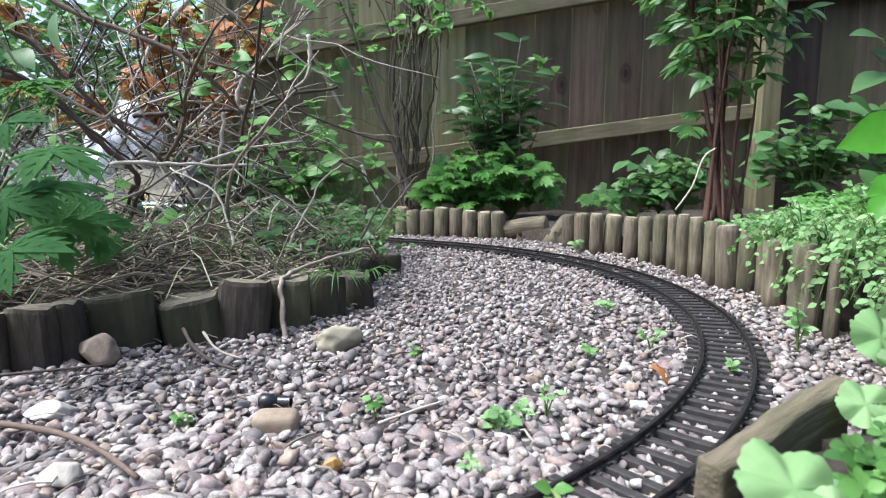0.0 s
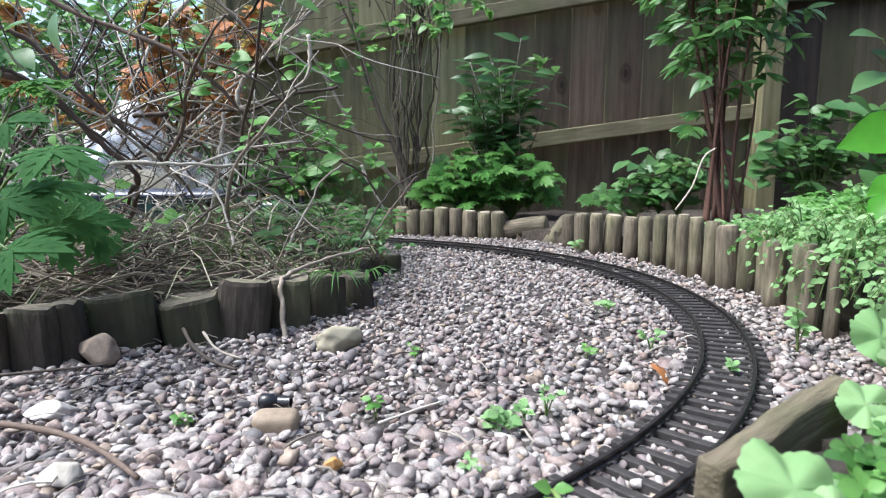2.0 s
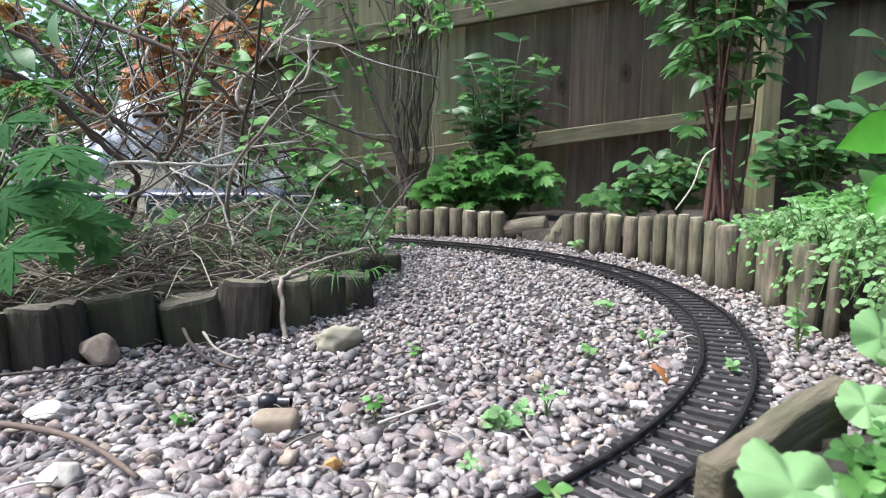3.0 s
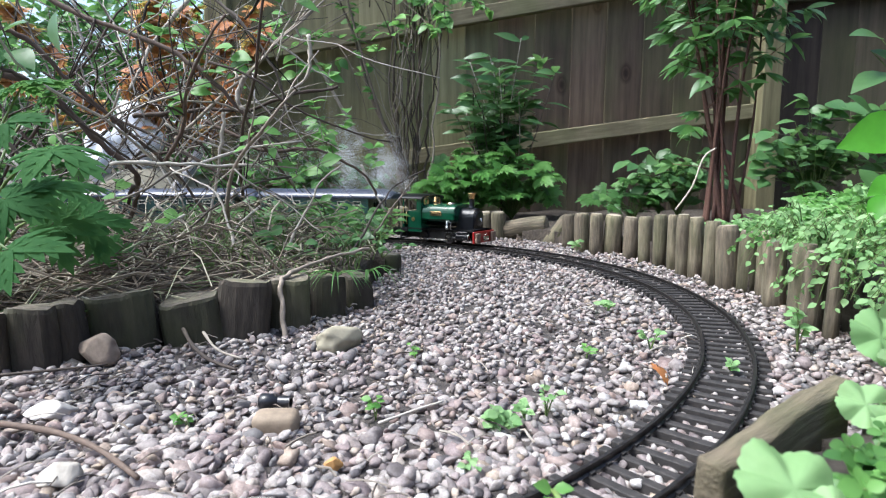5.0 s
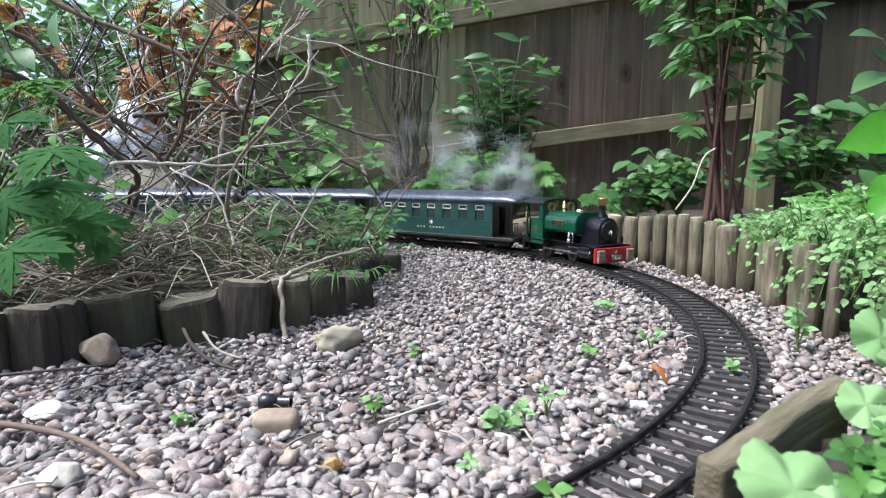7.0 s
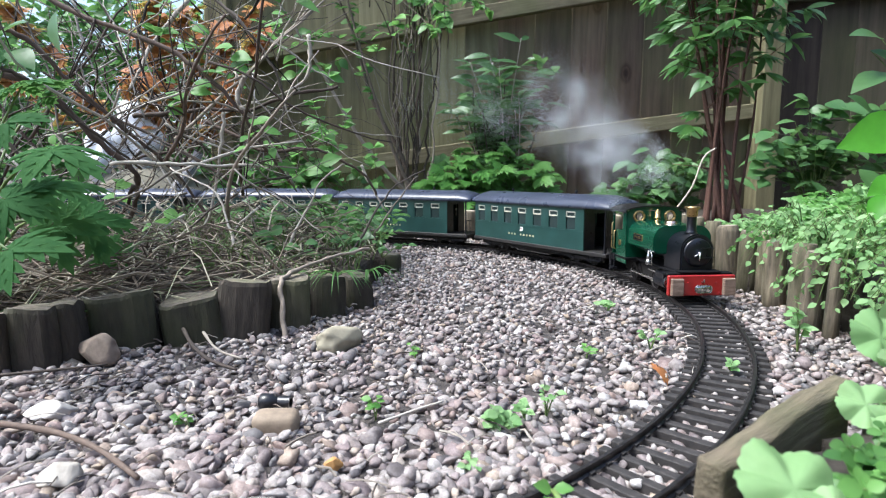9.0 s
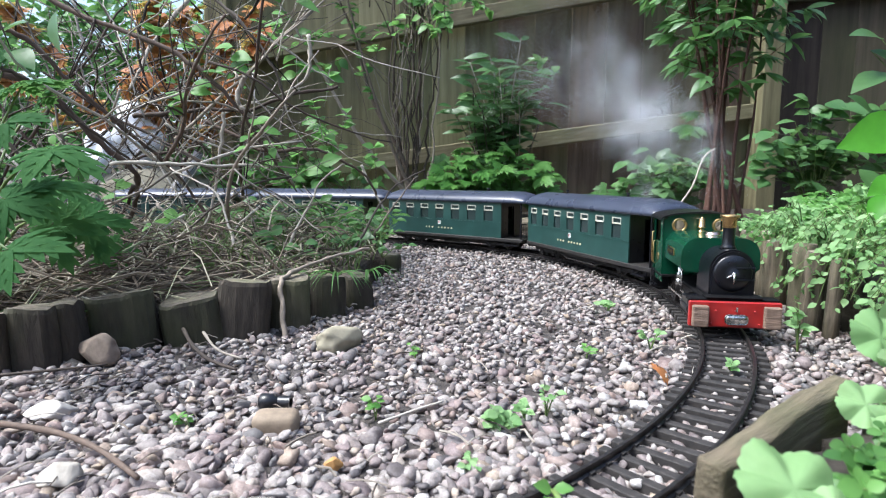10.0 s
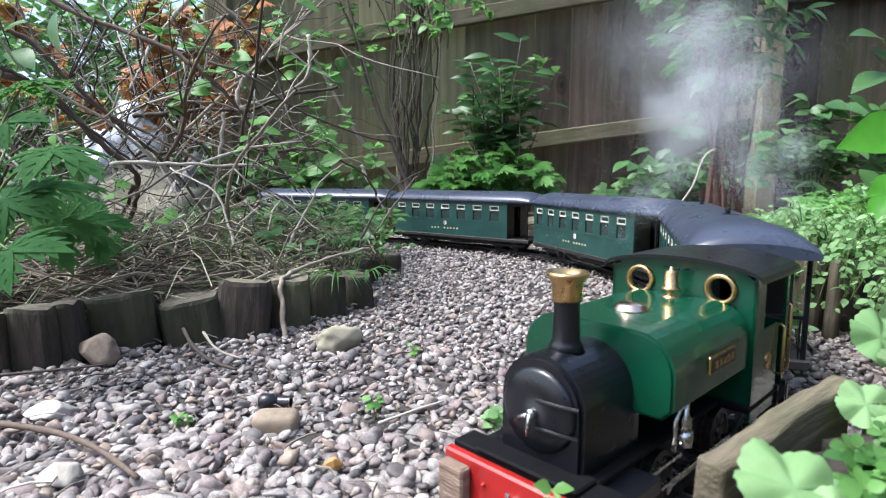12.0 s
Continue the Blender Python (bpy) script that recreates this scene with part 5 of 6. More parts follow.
# ---- hand-leaved plant beside the bed ----
def anemone():
    rng = random.Random(9)
    base = Vector((-0.528, 0.620, 0.044))
    base.z = 0.03
    ms, stems = [], []
    for tip, d, size in [
        ((-0.37, 0.55, 0.223), (0.75, -0.25, -0.12), 0.088),
        ((-0.382, 0.5, 0.134), (0.75, -0.2, 0.22), 0.082),
        ((-0.425, 0.6, 0.186), (0.5, -0.4, -0.3), 0.075),
        ((-0.413, 0.66, 0.149), (0.5, -0.3, -0.55), 0.085),
        ((-0.422, 0.62, 0.146), (0.3, -0.3, -0.7), 0.08),
        ((-0.513, 0.72, 0.307), (0.5, -0.3, 0.2), 0.085),
        ((-0.448, 0.6, 0.252), (0.6, -0.2, 0.2), 0.07),
        ((-0.545, 0.8, 0.3), (0.3, -0.3, 0.3), 0.08),
        ((-0.442, 0.75, 0.102), (0.4, -0.2, -0.6), 0.06),
        ((-0.617, 0.85, 0.374), (0.6, -0.2, -0.2), 0.08),
        ((-0.475, 0.72, 0.184), (0.6, -0.3, -0.2), 0.085),
        ((-0.441, 0.58, 0.175), (0.6, -0.2, -0.1), 0.075)]:
        tip = Vector(tip)
        p = spline([base + Vector((rng.uniform(-0.03, 0.03), rng.uniform(-0.03, 0.03), 0)), base.lerp(tip, 0.5) + Vector((-0.02, 0.02, 0.05)), tip], 5)
        stems.append((p, 0.0028))
        ms.append(aim(tip, d, size * 0.70, rng.uniform(-22, 22)))
    plant("anemone_plant", "leafy plant with large deeply cut green leaves", "plant", base, stems, [(HAND, CUT_LEAF, ms)], None, GREEN_STEM)
    # a rounded leaf on a twig that hangs in from above
    b2 = Vector((-0.614, 0.800, 0.473))
    tips = [Vector(q) for q in ((-0.515, 0.800, 0.416), (-0.568, 0.820, 0.407), (-0.580, 0.800, 0.365))]
    plant("overhanging_twig", "twig with rounded blue green leaves hanging over the bed", "plant", b2, [(spline([b2, q], 4), 0.002) for q in tips],
          [(OVAL, BLUISH, [aim(tips[0], (-0.05, -0.3, -0.8), 0.055, 40), aim(tips[1], (-0.8, -0.2, -0.2), 0.05, 10), aim(tips[2], (0.5, -0.3, -0.2), 0.05, 0)])], None, TWIG)


anemone()


# ---- orange-leaved shrub and pale things beyond the tangle ----
def orange_shrub():
    rng = random.Random(31)
    base = Vector((-1.092, 2.150, 0.009))
    base.z = 0.02
    stems, ms = [], []
    for k in range(16):
        tip = base + Vector((rng.uniform(-0.52, 0.48), rng.uniform(-0.12, 0.12), rng.uniform(0.42, 0.80)))
        pts = spline([base, base.lerp(tip, 0.5) + Vector((rng.uniform(-0.05, 0.05), 0, 0.05)), tip], 5)
        stems.append((pts, 0.004))
        ms += sprig(rng, pts, 24, 0.066, 0.2, 0.5)
    plant("orange_shrub", "shrub with orange and copper young leaves", "shrub", base, stems, [(FERNY, ORANGE, ms)], None, RED_STEM)
    base = Vector((-1.822, 2.300, 0.043))
    base.z = 0.02
    stems, g = [], []
    for k in range(16):
        tip = base + Vector((rng.uniform(-0.5, 0.55), rng.uniform(-0.1, 0.25), rng.uniform(0.25, 1.05)))
        pts = spline([base, base.lerp(tip, 0.5) + Vector((0, 0, 0.05)), tip], 5)
        stems.append((pts, 0.004))
        g += sprig(rng, pts, 13, 0.05, 0.3, 0.3)
    plant("leafy_bush", "bright green leafy bush behind the bare branches", "shrub", base, stems, [(OVAL, BRIGHT, g[::2]), (OVAL, LEAF, g[1::2])], None, TWIG)


orange_shrub()


def lumpy(bm, size, seed, amount=0.3, sub=3):
    made = bmesh.ops.create_icosphere(bm, subdivisions=sub, radius=1)["verts"]
    for v in made:
        k = 1 + amount * noise.noise(v.co * 1.6 + Vector((seed, 0, 0))) + 0.3 * amount * noise.noise(v.co * 4.5 + Vector((0, seed, 0))) + 0.16 * amount * noise.noise(v.co * 11 + Vector((0, 0, seed)))
        v.co = Vector((v.co.x * size[0] * k, v.co.y * size[1] * k, v.co.z * size[2] * k))
    for cut in range(0 if amount > 0.5 else 11):
        nv = Vector((math.sin(seed * 7.1 + cut * 2.3), math.cos(seed * 3.7 + cut * 4.1), math.sin(cut * 5.3 + seed))).normalized()
        for v in made:
            q = Vector((v.co.x / size[0], v.co.y / size[1], v.co.z / size[2]))
            over = q.dot(nv) - 0.70
            if over > 0:
                q -= nv * over * 0.92
                v.co = Vector((q.x * size[0], q.y * size[1], q.z * size[2]))
    return bm


# The two white lumps stand in for overexposed sky between the branches.
for name, at, size, mat, lab, cat, seed in [
        ("stone_block", (-1.07, 2.12, 0.09), (0.25, 0.12, 0.125), STONE, "low grey weathered stone block behind the branches", "stone", 3.0),
        ("white_sack", (-1.10, 2.10, 0.335), (0.085, 0.065, 0.13), SKY_PATCH_WHITE, "white lump standing in for a bright sky patch", "sack", 2.0),
        ("white_sack", (-1.21, 2.06, 0.27), (0.055, 0.05, 0.085), SKY_PATCH_WHITE, "small white lump standing in for a bright sky patch", "sack", 5.0)]:
    ob = part(name, lumpy(bmesh.new(), size, seed, 0.55), mat, None, "", True)
    ob.location = at
    tagged(ob, lab, cat)
bm = bmesh.new()
tube(bm, spline([(-0.889, 2.120, 0.280), (-0.913, 2.100, 0.219), (-0.952, 2.060, 0.155), (-0.977, 2.050, 0.075), (-0.987, 2.050, 0.010)], 4), 0.017, 12)
tagged(part("drain_pipe", bm, GREY_CLOTH, None, "", True), "bent pale grey plastic pipe lying by the fence", "pipe")


# ---- plants along the fence ----
def bare_climber():
    rng = random.Random(14)
    base = Vector((-0.097, 2.020, 0.074))
    base.z = 0.04
    stems, ms, msb = [], [], []
    for k in range(15):
        b = base + Vector((rng.uniform(-0.035, 0.04), rng.uniform(-0.03, 0.03), 0))
        top = Vector((b.x + rng.uniform(-0.06, 0.13), b.y + rng.uniform(-0.05, 0.05), rng.uniform(0.78, 1.15)))
        mid = b.lerp(top, 0.45) + Vector((rng.uniform(-0.05, 0.03), 0, 0))
        pts = [p + Vector((rng.uniform(-1, 1), rng.uniform(-1, 1), 0)) * 0.009 for p in spline([b, mid, top], 10)]
        stems.append((pts, rng.choice((0.0035, 0.005, 0.0065))))
        for _ in range(3):
            i = rng.randint(6, len(pts) - 4)
            stems.append((wander(rng, pts[i], (rng.uniform(-0.7, 0.7), -0.2, 1), rng.uniform(0.1, 0.3), 6, 0.35), 0.0022))
        ms += sprig(rng, pts, 5, 0.04, 0.4, 0.72)
    for pts in ([(-0.082, 2.000, 0.075), (-0.179, 1.970, 0.310), (-0.248, 1.950, 0.529), (-0.316, 1.950, 0.796)], [(-0.090, 2.000, 0.079), (-0.139, 2.000, 0.254), (-0.237, 2.000, 0.445), (-0.299, 2.000, 0.667), (-0.370, 2.000, 0.829)], [(-0.076, 2.000, 0.079), (-0.264, 1.900, 0.307), (-0.393, 1.850, 0.547), (-0.527, 1.800, 0.766)]):
        pts = spline([Vector(p) for p in pts], 7)
        stems.append((pts, 0.0085))
        ms += sprig(rng, pts, 12, 0.042, 0.4, 0.45)
        msb += sprig(rng, pts, 9, 0.04, 0.4, 0.55)
    for k in range(22):
        b = base + Vector((rng.uniform(-0.35, 0.15), rng.uniform(-0.1, 0.0), rng.uniform(0.55, 0.85)))
        pts = wander(rng, b, (rng.uniform(-1, 1), -0.2, rng.uniform(-0.4, 0.8)), rng.uniform(0.15, 0.3), 6, 0.4)
        stems.append((pts, 0.0018))
        ms += sprig(rng, pts, 7, 0.036, 0.4, 0.3)
        msb += sprig(rng, pts, 4, 0.034, 0.4, 0.3)
    plant("bare_climber", "tall bundle of bare grey stems against the fence with leafy tops", "shrub", base, stems, [(OVAL, LEAF, ms), (SMALL, BRIGHT, msb)], None, GREY_STEM)


bare_climber()


def fence_shrub():
    rng = random.Random(18)
    base = Vector((0.230, 2.200, 0.109))
    base.z = 0.05
    stems, ms = [], []
    for k in range(34):
        tip = base + Vector((rng.gauss(-0.02, 0.085), rng.uniform(-0.12, 0.08), rng.uniform(0.26, 0.62)))
        pts = spline([base, base.lerp(tip, 0.5) + Vector((rng.uniform(-0.04, 0.04), 0, 0)), tip], 5)
        stems.append((pts, 0.0035))
        ms += sprig(rng, pts, 15, 0.092, 0.1, 0.35)
    plant("evergreen_shrub", "dark green evergreen shrub with pointed leaves by the fence", "shrub", base, stems, [(LANCE, DEEP, ms[::2]), (LANCE, BLUISH, ms[1::2])], None, TWIG)


fence_shrub()


def bright_clump(base, n, reach, height, size, seed, form=FERNY, mats=(BRIGHT, LEAF), label="clump of bright green lobed leaves behind the logs", name="leafy_clump"):
    rng = random.Random(seed)
    stems, ms = [], []
    for k in range(n):
        a = rng.uniform(0, 6.283)
        q = rng.random() ** 0.6
        tip = Vector(base) + Vector((math.cos(a) * reach * q, math.sin(a) * reach * 0.6 * q, height * rng.uniform(0.35, 1.0) * (1.15 - 0.5 * q)))
        pts = spline([Vector(base), Vector(base).lerp(tip, 0.5) + Vector((0, 0, height * 0.12)), tip], 4)
        stems.append((pts, 0.0014))
        ms.append(aim(tip, (math.cos(a), math.sin(a) - 0.5, rng.uniform(-0.35, 0.1)), size * rng.uniform(0.7, 1.15), rng.uniform(-25, 25)))
        ms += sprig(rng, pts, 1 if height < 0.28 else 5, size * 0.75, 0.2, 0.3)
    return plant(name, label, "plant", base, stems, [(form, mats[0], ms[::2]), (form, mats[1], ms[1::2])], None, GREEN_STEM)


bright_clump((0.08, 1.99, 0.04), 75, 0.16, 0.25, 0.066, 3)
bright_clump((0.24, 2.02, 0.04), 70, 0.16, 0.25, 0.062, 4)
bright_clump((0.66, 2.0, 0.04), 34, 0.16, 0.15, 0.055, 6, mats=(LEAF, BLUISH), label="low clump of green lobed leaves at the fence")
bright_clump((0.80, 1.95, 0.05), 38, 0.18, 0.30, 0.065, 7, OVAL, (BLUISH, DEEP), "ivy like clump of dark oval leaves against the fence", "ivy")
bright_clump((1.25, 1.95, 0.05), 44, 0.22, 0.42, 0.075, 8, OVAL, (BLUISH, DEEP), "ivy like clump of dark oval leaves in the corner", "ivy")
bright_clump((1.55, 1.85, 0.05), 40, 0.2, 0.5, 0.075, 9, OVAL, (DEEP, BLUISH), "dark leafy clump in the shaded corner", "ivy")


def honeysuckle():
    rng = random.Random(41)
    base = Vector((0.707, 1.450, 0.090))
    stems, ms, mb = [], [], []
    for k in range(13):
        b = base + Vector((rng.uniform(-0.045, 0.05), rng.uniform(-0.03, 0.03), -0.02))
        tip = b + Vector((rng.uniform(-0.15, 0.09), rng.uniform(-0.10, 0.07), rng.uniform(0.46, 0.78)))
        pts = spline([b, b.lerp(tip, 0.45) + Vector((rng.uniform(-0.02, 0.02), 0, 0)), tip], 7)
        stems.append((pts, rng.choice((0.0042, 0.0055, 0.0065))))
        for j in range(10):
            i = min(len(pts) - 1, int(len(pts) * rng.uniform(0.60 if j else 0.3, 1.0)))
            a = rng.uniform(0, 6.283)
            tw = wander(rng, pts[i], (math.cos(a), math.sin(a), 0.35), rng.uniform(0.04, 0.12), 4, 0.3)
            stems.append((tw, 0.0016))
            (ms if rng.random() < 0.5 else mb).extend(sprig(rng, tw, 3, 0.055, 0.2, 0.4))
            u = (tw[-1] - tw[-2]).normalized()
            for da in (-75, -35, 0, 35, 75):
                dd = Matrix.Rotation(radians(da + rng.uniform(-12, 12)), 3, "Z") @ u
                (ms if j % 2 else mb).append(aim(tw[-1], (dd.x, dd.y, rng.uniform(-0.7, 0.25)), 0.057 * rng.uniform(0.65, 1.2), rng.uniform(-35, 35)))
    plant("tall_leafy_shrub", "tall shrub with red brown canes and pointed green leaves", "shrub", base, stems, [(LANCE, BLUISH, ms), (LANCE, LEAF, mb)], None, RED_STEM)
    bm = bmesh.new()
    tube(bm, spline([(0.535, 1.320, 0.116), (0.571, 1.320, 0.170), (0.593, 1.320, 0.234), (0.621, 1.320, 0.256)], 4), [0.002] * 12 + [0.0012], 6)
    tagged(part("dead_stick", bm, PALE_BARK, None, "", True), "pale dead stick leaning by the canes", "stick")


honeysuckle()

# ---- the weedy bank ----
RB = random.Random(55)
for k in range(230):
    y = RB.uniform(0.55, 1.15)
    x = 0.555 + RB.random() * (0.22 + 0.5 * (y - 0.5))
    if inside(x, y, RIGHT_BED):
        near_k = 0.6 if y < 0.8 else 1.0
        weed(RB, (x, y, right_z(x, y) - 0.006), 9, 0.055, RB.uniform(0.025, 0.065), RB.uniform(0.008, 0.0135) * near_k, CLOVER if RB.random() < 0.6 else SMALL, PALE_LEAF if RB.random() < 0.6 else BRIGHT, group="weeds on the bank", label="low bright green weed covering the earth bank", r=0.0008)
for bx, by, n, h in [(0.525, 0.80, 5, 0.03), (0.515, 0.90, 8, 0.03), (0.515, 0.86, 9, 0.04), (0.505, 0.83, 10, 0.05), (0.49, 0.75, 12, 0.03), (0.505, 0.78, 9, 0.05), (0.50, 0.71, 12, 0.05), (0.485, 0.655, 12, 0.05), (0.49, 0.60, 12, 0.05), (0.475, 0.69, 9, 0.02), (0.47, 0.53, 12, 0.05), (0.42, 0.47, 10, 0.04), (0.52, 0.74, 10, 0.04), (0.505, 0.68, 10, 0.03), (0.485, 0.62, 10, 0.03), (0.46, 0.56, 10, 0.03)]:
    base = Vector((bx + 0.02, by, 0.10))
    stems, ms = [], []
    for q in range(n):
        tip = base + Vector((-RB.uniform(0.02, 0.075), RB.uniform(-0.06, 0.05), -RB.uniform(-0.02, 0.07)))
        pts = spline([base, base.lerp(tip, 0.45) + Vector((0, 0, h)), tip], 4)
        stems.append((pts, 0.0008))
        ms += sprig(RB, pts, 10, 0.0105, 0.3, 0.1)
    plant("trailing_weed", "trailing pale green weed hanging over the logs", "weed", base, stems, [(SMALL, PALE_LEAF if n > 8 else LEAF, ms)], None, GREEN_STEM, group="weeds over the logs")


def big_leaf_plant(name, label, base, leaves, form, mat):
    base = Vector(base)
    stems, ms = [], []
    for tip, d, size, roll in leaves:
        tip = Vector(tip)
        stems.append((spline([base, base.lerp(tip, 0.55) + Vector((0, 0, 0.02)), tip], 5), 0.0018))
        ms.append(aim(tip, d, size, roll))
    return plant(name, label, "plant", base, stems, [(form, mat, ms)], None, GREEN_STEM)


big_leaf_plant("broad_leaf_plant", "plant with a broad bright green leaf on the bank", (0.62, 0.62, 0.08), [
    ((0.559, 0.700, 0.255), (-0.92, -0.1, -0.22), 0.078, -35), ((0.575, 0.720, 0.189), (-0.7, -0.2, -0.1), 0.05, 0), ((0.583, 0.750, 0.170), (-0.5, -0.2, -0.4), 0.045, 10)], OVAL, leaf_mat("saturated_green_leaf", (0.07, 0.30, 0.02), (0.12, 0.40, 0.03), 0.4, 0.45))
big_leaf_plant("dark_leaf_plant", "plant with oval dark green leaves in the corner", (1.0, 1.0, 0.10), [
    ((0.737, 1.000, 0.421), (-0.6, -0.2, 0.2), 0.06, 0), ((0.752, 1.000, 0.366), (-0.8, -0.2, -0.2), 0.07, 10), ((0.720, 1.000, 0.403), (0.5, -0.4, -0.3), 0.06, 0), ((0.768, 1.000, 0.300), (-0.7, -0.3, -0.3), 0.07, 0),
    ((0.719, 1.000, 0.205), (0.3, -0.5, -0.5), 0.07, 0), ((0.723, 1.050, 0.335), (0.5, -0.3, -0.3), 0.05, 0)], OVAL, DEEP)


def round_leaf():
    """A round, cupped leaf with a scalloped rim and a narrow slit at the stalk."""
    n = 90
    v, f = [(0.35, 0, 0)], []
    for k in range(n + 1):
        a = radians(-176 + 352 * k / n)
        r = 0.62 * (0.80 + 0.20 * abs(math.cos(a * 2.5)) ** 0.6 + 0.05 * abs(math.cos(a * 12.5)))
        v.append((0.35 + 0.5 * r * math.cos(a), 0.5 * r * math.sin(a), 0.03 + 0.045 * math.cos(a * 5)))
        v.append((0.35 + r * math.cos(a), r * math.sin(a), 0.08 * math.cos(a * 5) - 0.05))
    for k in range(n):
        a = 1 + 2 * k
        f += [(0, a, a + 2), (a, a + 1, a + 3, a + 2)]
    return v, f


GERANIUM = round_leaf()
big_leaf_plant("foreground_weed", "pale green weed with scalloped leaves by the edging", (0.118, 0.192, -0.01), [
    ((0.133, 0.188, 0.089), (-0.97, -0.05, 0.04), 0.0315, 2), ((0.132, 0.196, 0.084), (-0.95, 0.2, 0.0), 0.020, 8), ((0.136, 0.180, 0.086), (-0.6, -0.3, -0.3), 0.02, 0)], GERANIUM, PALE_LEAF)
big_leaf_plant("foreground_weed", "pale green weed leaning over the edging timber", (0.30, 0.27, 0.03), [
    ((0.224, 0.280, 0.082), (-0.8, 0.1, -0.1), 0.022, -10), ((0.251, 0.300, 0.085), (-0.4, -0.2, 0.3), 0.025, -10), ((0.262, 0.320, 0.101), (-0.7, 0.1, 0.25), 0.029, -15),
    ((0.219, 0.270, 0.077), (0.3, -0.6, -0.2), 0.022, -15), ((0.288, 0.340, 0.102), (-0.5, 0.0, 0.5), 0.03, -20), ((0.187, 0.220, 0.086), (0.6, -0.3, -0.3), 0.02, 0)], GERANIUM, PALE_LEAF)
big_leaf_plant("foreground_weed", "small pale green weed beside the track", (0.055, 0.215, 0.0), [
    ((0.048, 0.240, 0.059), (-0.5, -0.3, 0.35), 0.010, -10), ((0.049, 0.240, 0.059), (0.6, -0.2, 0.2), 0.009, -10), ((0.046, 0.235, 0.058), (0.0, -0.6, 0.3), 0.009, 0)], SMALL, BRIGHT)


RN = random.Random(123)
for k in range(150):
    x = RN.uniform(0.14, 0.44)
    y = RN.uniform(0.19, 0.46)
    if inside(x, y, RIGHT_BED) and edge_dist(x, y, RIGHT_EDGE) > 0.014:
        weed(RN, (x, y, right_z(x, y) - 0.003), 5, 0.02, RN.uniform(0.004, 0.014), RN.uniform(0.005, 0.010), CLOVER, LEAF if RN.random() < 0.65 else BRIGHT, group="weeds on the bank", label="low green weed behind the edging timber", r=0.0008)


# ---- the near edging board ----
bm = bmesh.new()
box(bm, 0, 0.150, -0.0125, 0.0, -0.02, 0.082, 0.002, None, 2)
bmesh.ops.subdivide_edges(bm, edges=[e for e in bm.edges if e.calc_length() > 0.08], cuts=14, use_grid_fill=True)
for v in bm.verts:
    v.co.z += 0.004 * noise.noise(Vector((v.co.x * 30, v.co.y * 40, 1))) * (v.co.z > 0.03)
    v.co.y += 0.003 * noise.noise(Vector((v.co.x * 16, v.co.z * 14, 7))) - 0.14 * (v.co.x - 0.05) ** 2 * (v.co.y > -0.01)
    if v.co.z > 0.05:
        v.co.z += 0.10 * v.co.y + 0.015 * v.co.x
    if v.co.x < 0.02:
        v.co.x -= 0.1 * v.co.y
ob = part("edging_board", bm, wood_mat("sawn_edging_timber", (0.075, 0.058, 0.042), (0.30, 0.24, 0.165), 0.3, 1.6, (4, 40, 40), 1.0), None, "", True)
ob.matrix_basis = pose(0.105, 0.228, 0, 0, 0, 38)
tagged(ob, "thick weathered edging timber beside the track", "board")

# ---- loose things on the gravel ----
def stone(at, size, seed, label, rz=0, mat=None):
    ob = part("stone", lumpy(bmesh.new(), size, seed, 0.28, 4), mat or STONE, None, "", True)
    ob.matrix_basis = pose(at[0], at[1], at[2], 0, 0, rz)
    return tagged(ob, label, "stone")


stone((-0.12, 0.637, 0.012), (0.028, 0.022, 0.020), 3.3, "pale yellowish rough stone on the gravel", 20)
stone((-0.365, 0.592, 0.014), (0.024, 0.019, 0.021), 6.5, "brown rough stone beside the old logs", 0, island_mat("brown_stone", [(0.0, (0.20, 0.15, 0.12)), (1.0, (0.30, 0.24, 0.19))]))
bm = bmesh.new()
box(bm, -0.0175, 0.0175, -0.012, 0.012, -0.009, 0.009, 0.006, None, 3)
for v in bm.verts:
    v.co *= 1 + 0.10 * noise.noise(v.co * 60)
ob = part("stone", bm, island_mat("tan_stone", [(0.0, (0.27, 0.21, 0.15)), (1.0, (0.34, 0.27, 0.20))]), None, "", True)
ob.matrix_basis = pose(-0.13, 0.426, 0.007, 0, 0, 4)
tagged(ob, "flat tan pebble beside a plastic fitting", "stone")
stone((-0.074, 0.364, 0.006), (0.0065, 0.0055, 0.005), 2.0, "small rounded orange brown pebble", 0, island_mat("orange_stone", [(0.0, (0.42, 0.22, 0.07)), (1.0, (0.5, 0.28, 0.1))]))
stone((-0.245, 0.347, 0.007), (0.0155, 0.013, 0.010), 9.0, "smooth rounded grey pebble larger than the rest", 0, island_mat("grey_stone", [(0.0, (0.40, 0.37, 0.32)), (1.0, (0.5, 0.46, 0.4))]))
stone((-0.322, 0.45, 0.006), (0.022, 0.015, 0.010), 11.0, "broken white quartz stone on the gravel", 0, island_mat("white_stone", [(0.0, (0.48, 0.45, 0.42)), (1.0, (0.62, 0.60, 0.56))]))
fit_ = thing("plastic_fitting", "small black plastic hose fitting lying on the gravel", "fitting", m=pose(-0.139, 0.455, 0.012, 0, 0, -6))
bm = lathe(bmesh.new(), [(0.0055, -0.013), (0.0066, -0.012), (0.0066, -0.002), (0.0045, -0.001), (0.0045, 0.003)], "X", 18)
part("body", bm, BLACK_PLASTIC, fit_, "", True)
bm = bmesh.new()
lathe_ring(bm, [(0.0052, 0.003), (0.0052, 0.013), (0.0035, 0.013), (0.0035, 0.003)], (0, 0, 0), 18)
part("collar", bm, BLACK_PLASTIC, fit_)


